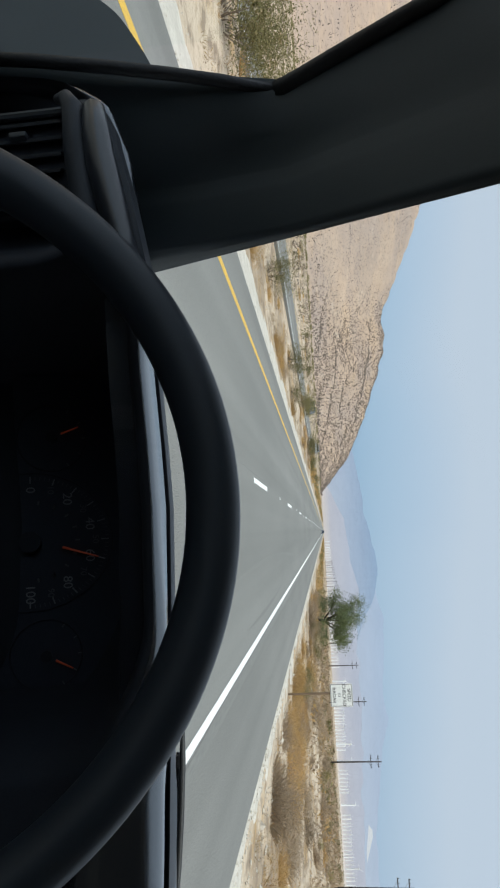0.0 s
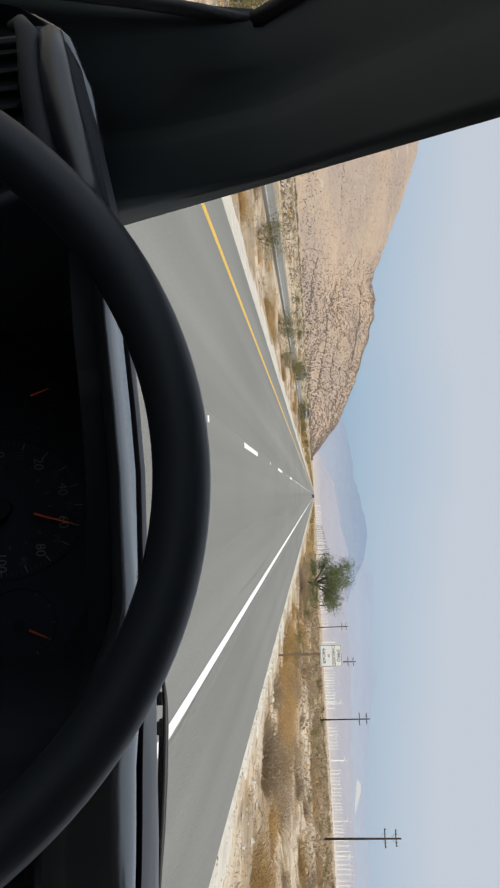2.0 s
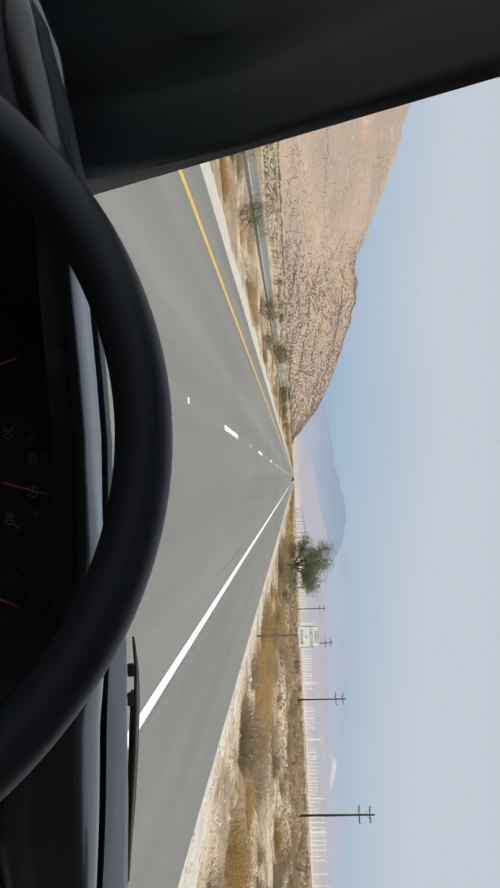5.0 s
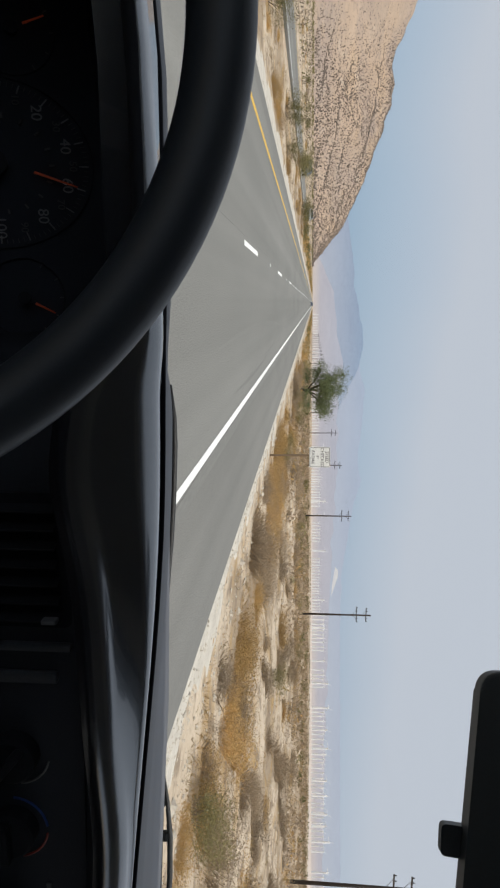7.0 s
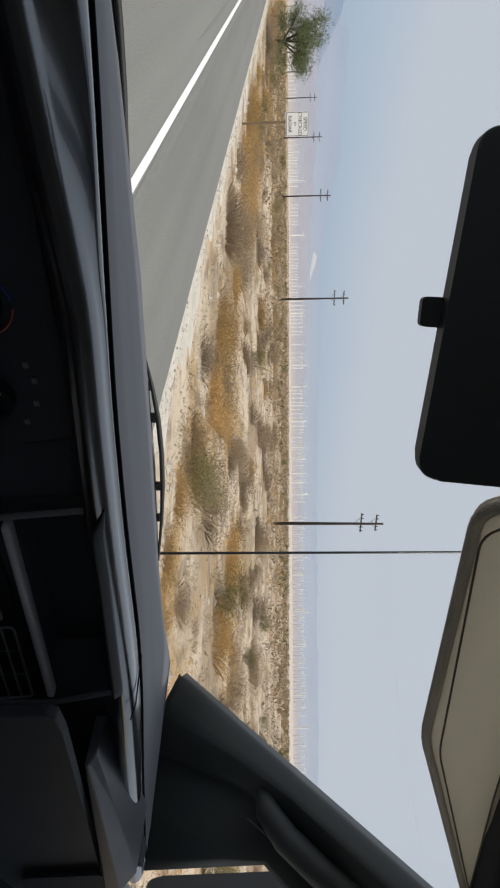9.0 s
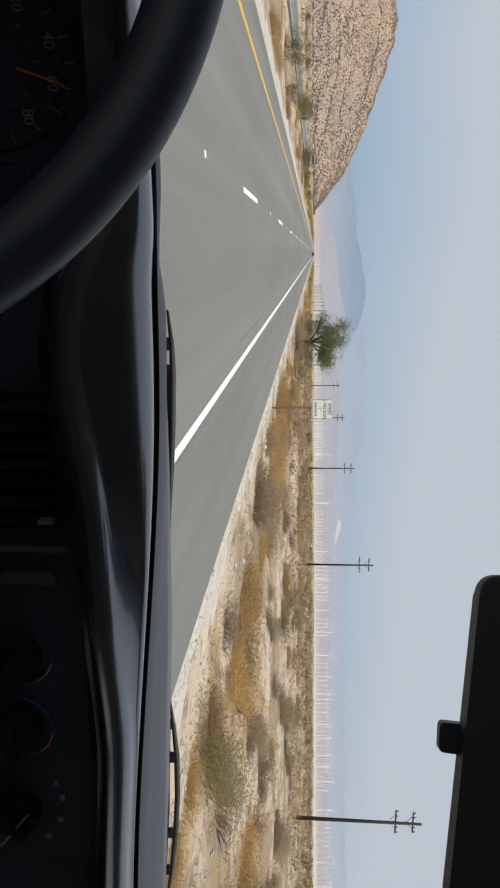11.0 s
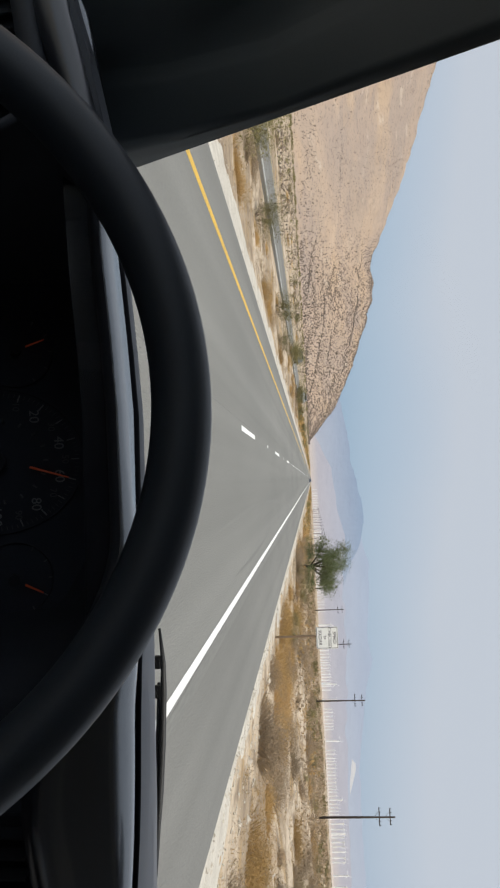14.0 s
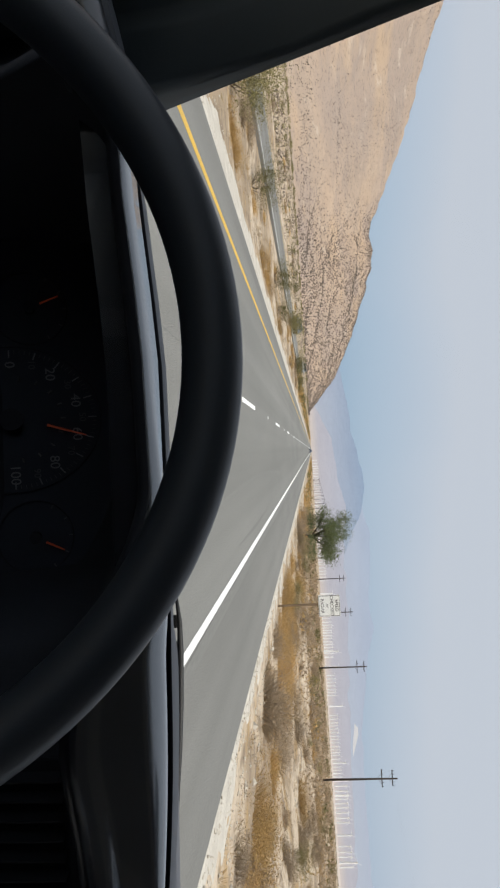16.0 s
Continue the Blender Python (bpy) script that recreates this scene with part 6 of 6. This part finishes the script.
# vehicles on the other carriageway
def vehicle(name, label, at, paint, pickup):
    ob = empty(name, at)
    tagged(ob, label, "car")
    X, Y, Z = at
    # side profile from front (-y) to back
    prof = [(-2.2, 0.45, 0.62, 0.78), (-2.1, 0.4, 0.80, 0.86), (-1.2, 0.4, 0.98, 0.9), (-0.75, 0.4, 1.02, 0.9), (0.0, 0.4, 1.02, 0.9), (1.3, 0.4, 1.04, 0.9), (2.1, 0.42, 1.02, 0.88), (2.25, 0.5, 0.9, 0.8)]
    k = 1.12 if pickup else 1.0
    secs = [[(X - w * k, Y + y * k, Z + lo), (X - w * k, Y + y * k, Z + (lo + hi) / 2 * k), (X - w * 0.93 * k, Y + y * k, Z + hi * k), (X + w * 0.93 * k, Y + y * k, Z + hi * k), (X + w * k, Y + y * k, Z + (lo + hi) / 2 * k), (X + w * k, Y + y * k, Z + lo)] for y, lo, hi, w in prof]
    body = part("body", loft(secs, closed=True, caps=True), paint, ob)
    cab = [(-0.85, 1.0, 0.84), (-0.25, 1.42, 0.66), (0.7, 1.46, 0.66), (1.15 if pickup else 1.75, 1.03, 0.8)]
    cs = [[(X - 0.84 * k, Y + y * k, Z + 1.0 * k), (X - w * k, Y + y * k, Z + z * k), (X + w * k, Y + y * k, Z + z * k), (X + 0.84 * k, Y + y * k, Z + 1.0 * k)] for y, z, w in cab]
    part("cabin", loft(cs, closed=True, caps=True), paint, ob)
    a, b = cs[0], cs[1]
    wn_ = [Vector(a[0]).lerp(Vector(b[1]), 0.12), Vector(a[3]).lerp(Vector(b[2]), 0.12), Vector(b[2]) * 1.0, Vector(b[1]) * 1.0]
    wn_ = [p + Vector((0, -0.012, 0.008)) for p in wn_]
    part("windscreen", slab(wn_, 0.004), M["car_glass"], ob, "dark windscreen")
    for sx in (-1, 1):
        q = [Vector((X + sx * 0.80 * k, Y - 0.55 * k, Z + 1.05 * k)), Vector((X + sx * 0.80 * k, Y + 1.0 * k, Z + 1.05 * k)), Vector((X + sx * 0.69 * k, Y + 0.7 * k, Z + 1.40 * k)), Vector((X + sx * 0.69 * k, Y - 0.2 * k, Z + 1.38 * k))]
        part("side_window", slab([p + Vector((sx * 0.02, 0, 0)) for p in q], 0.004), M["car_glass"], ob)
        part("headlight", box((X + sx * 0.62 * k, Y - 2.16 * k, Z + 0.72 * k), (0.3, 0.1, 0.14), bevel=0.03), M["chrome"], body)
        for wy in (-1.35, 1.4):
            c = Vector((X + sx * 0.80 * k, Y + wy * k, Z + 0.33 * k))
            ty = part("tyre", tube([c - Vector((0.11, 0, 0)), c + Vector((0.11, 0, 0))], 0.33 * k, 24), M["rubber"], ob)
            part("rim", tube([c - Vector((0.115, 0, 0)), c + Vector((0.115, 0, 0))], 0.2 * k, 16), M["chrome"], ty)
    part("grille", box((X, Y - 2.2 * k, Z + 0.62 * k), (0.8, 0.06, 0.16), bevel=0.02), M["rubber"], body)
    part("bumper", box((X, Y - 2.2 * k, Z + 0.45 * k), (1.6 * k, 0.14, 0.16), bevel=0.04), M["grey_trim"], body)
    return ob


M["car_glass"] = material("dark_car_glass", (0.03, 0.035, 0.04), rough=0.08, bump=0, spec=0.8)
M["blue_paint"] = material("blue_car_paint", (0.03, 0.05, 0.10), (0.025, 0.04, 0.085), rough=0.25, bump=0, coat=0.6)
M["silver_paint"] = material("silver_car_paint", (0.42, 0.44, 0.43), (0.36, 0.38, 0.37), rough=0.3, metal=0.4, bump=0, coat=0.5)
vehicle("car", "dark blue car on the opposite carriageway", (-18.3, 98, -0.16), M["blue_paint"], False)
vehicle("pickup_truck", "silver grey pickup truck on the opposite carriageway", (-18.5, 150, -0.16), M["silver_paint"], True)
vehicle("car", "small dark car far ahead on the highway", (0.4, 340, 0.0), M["blue_paint"], False)
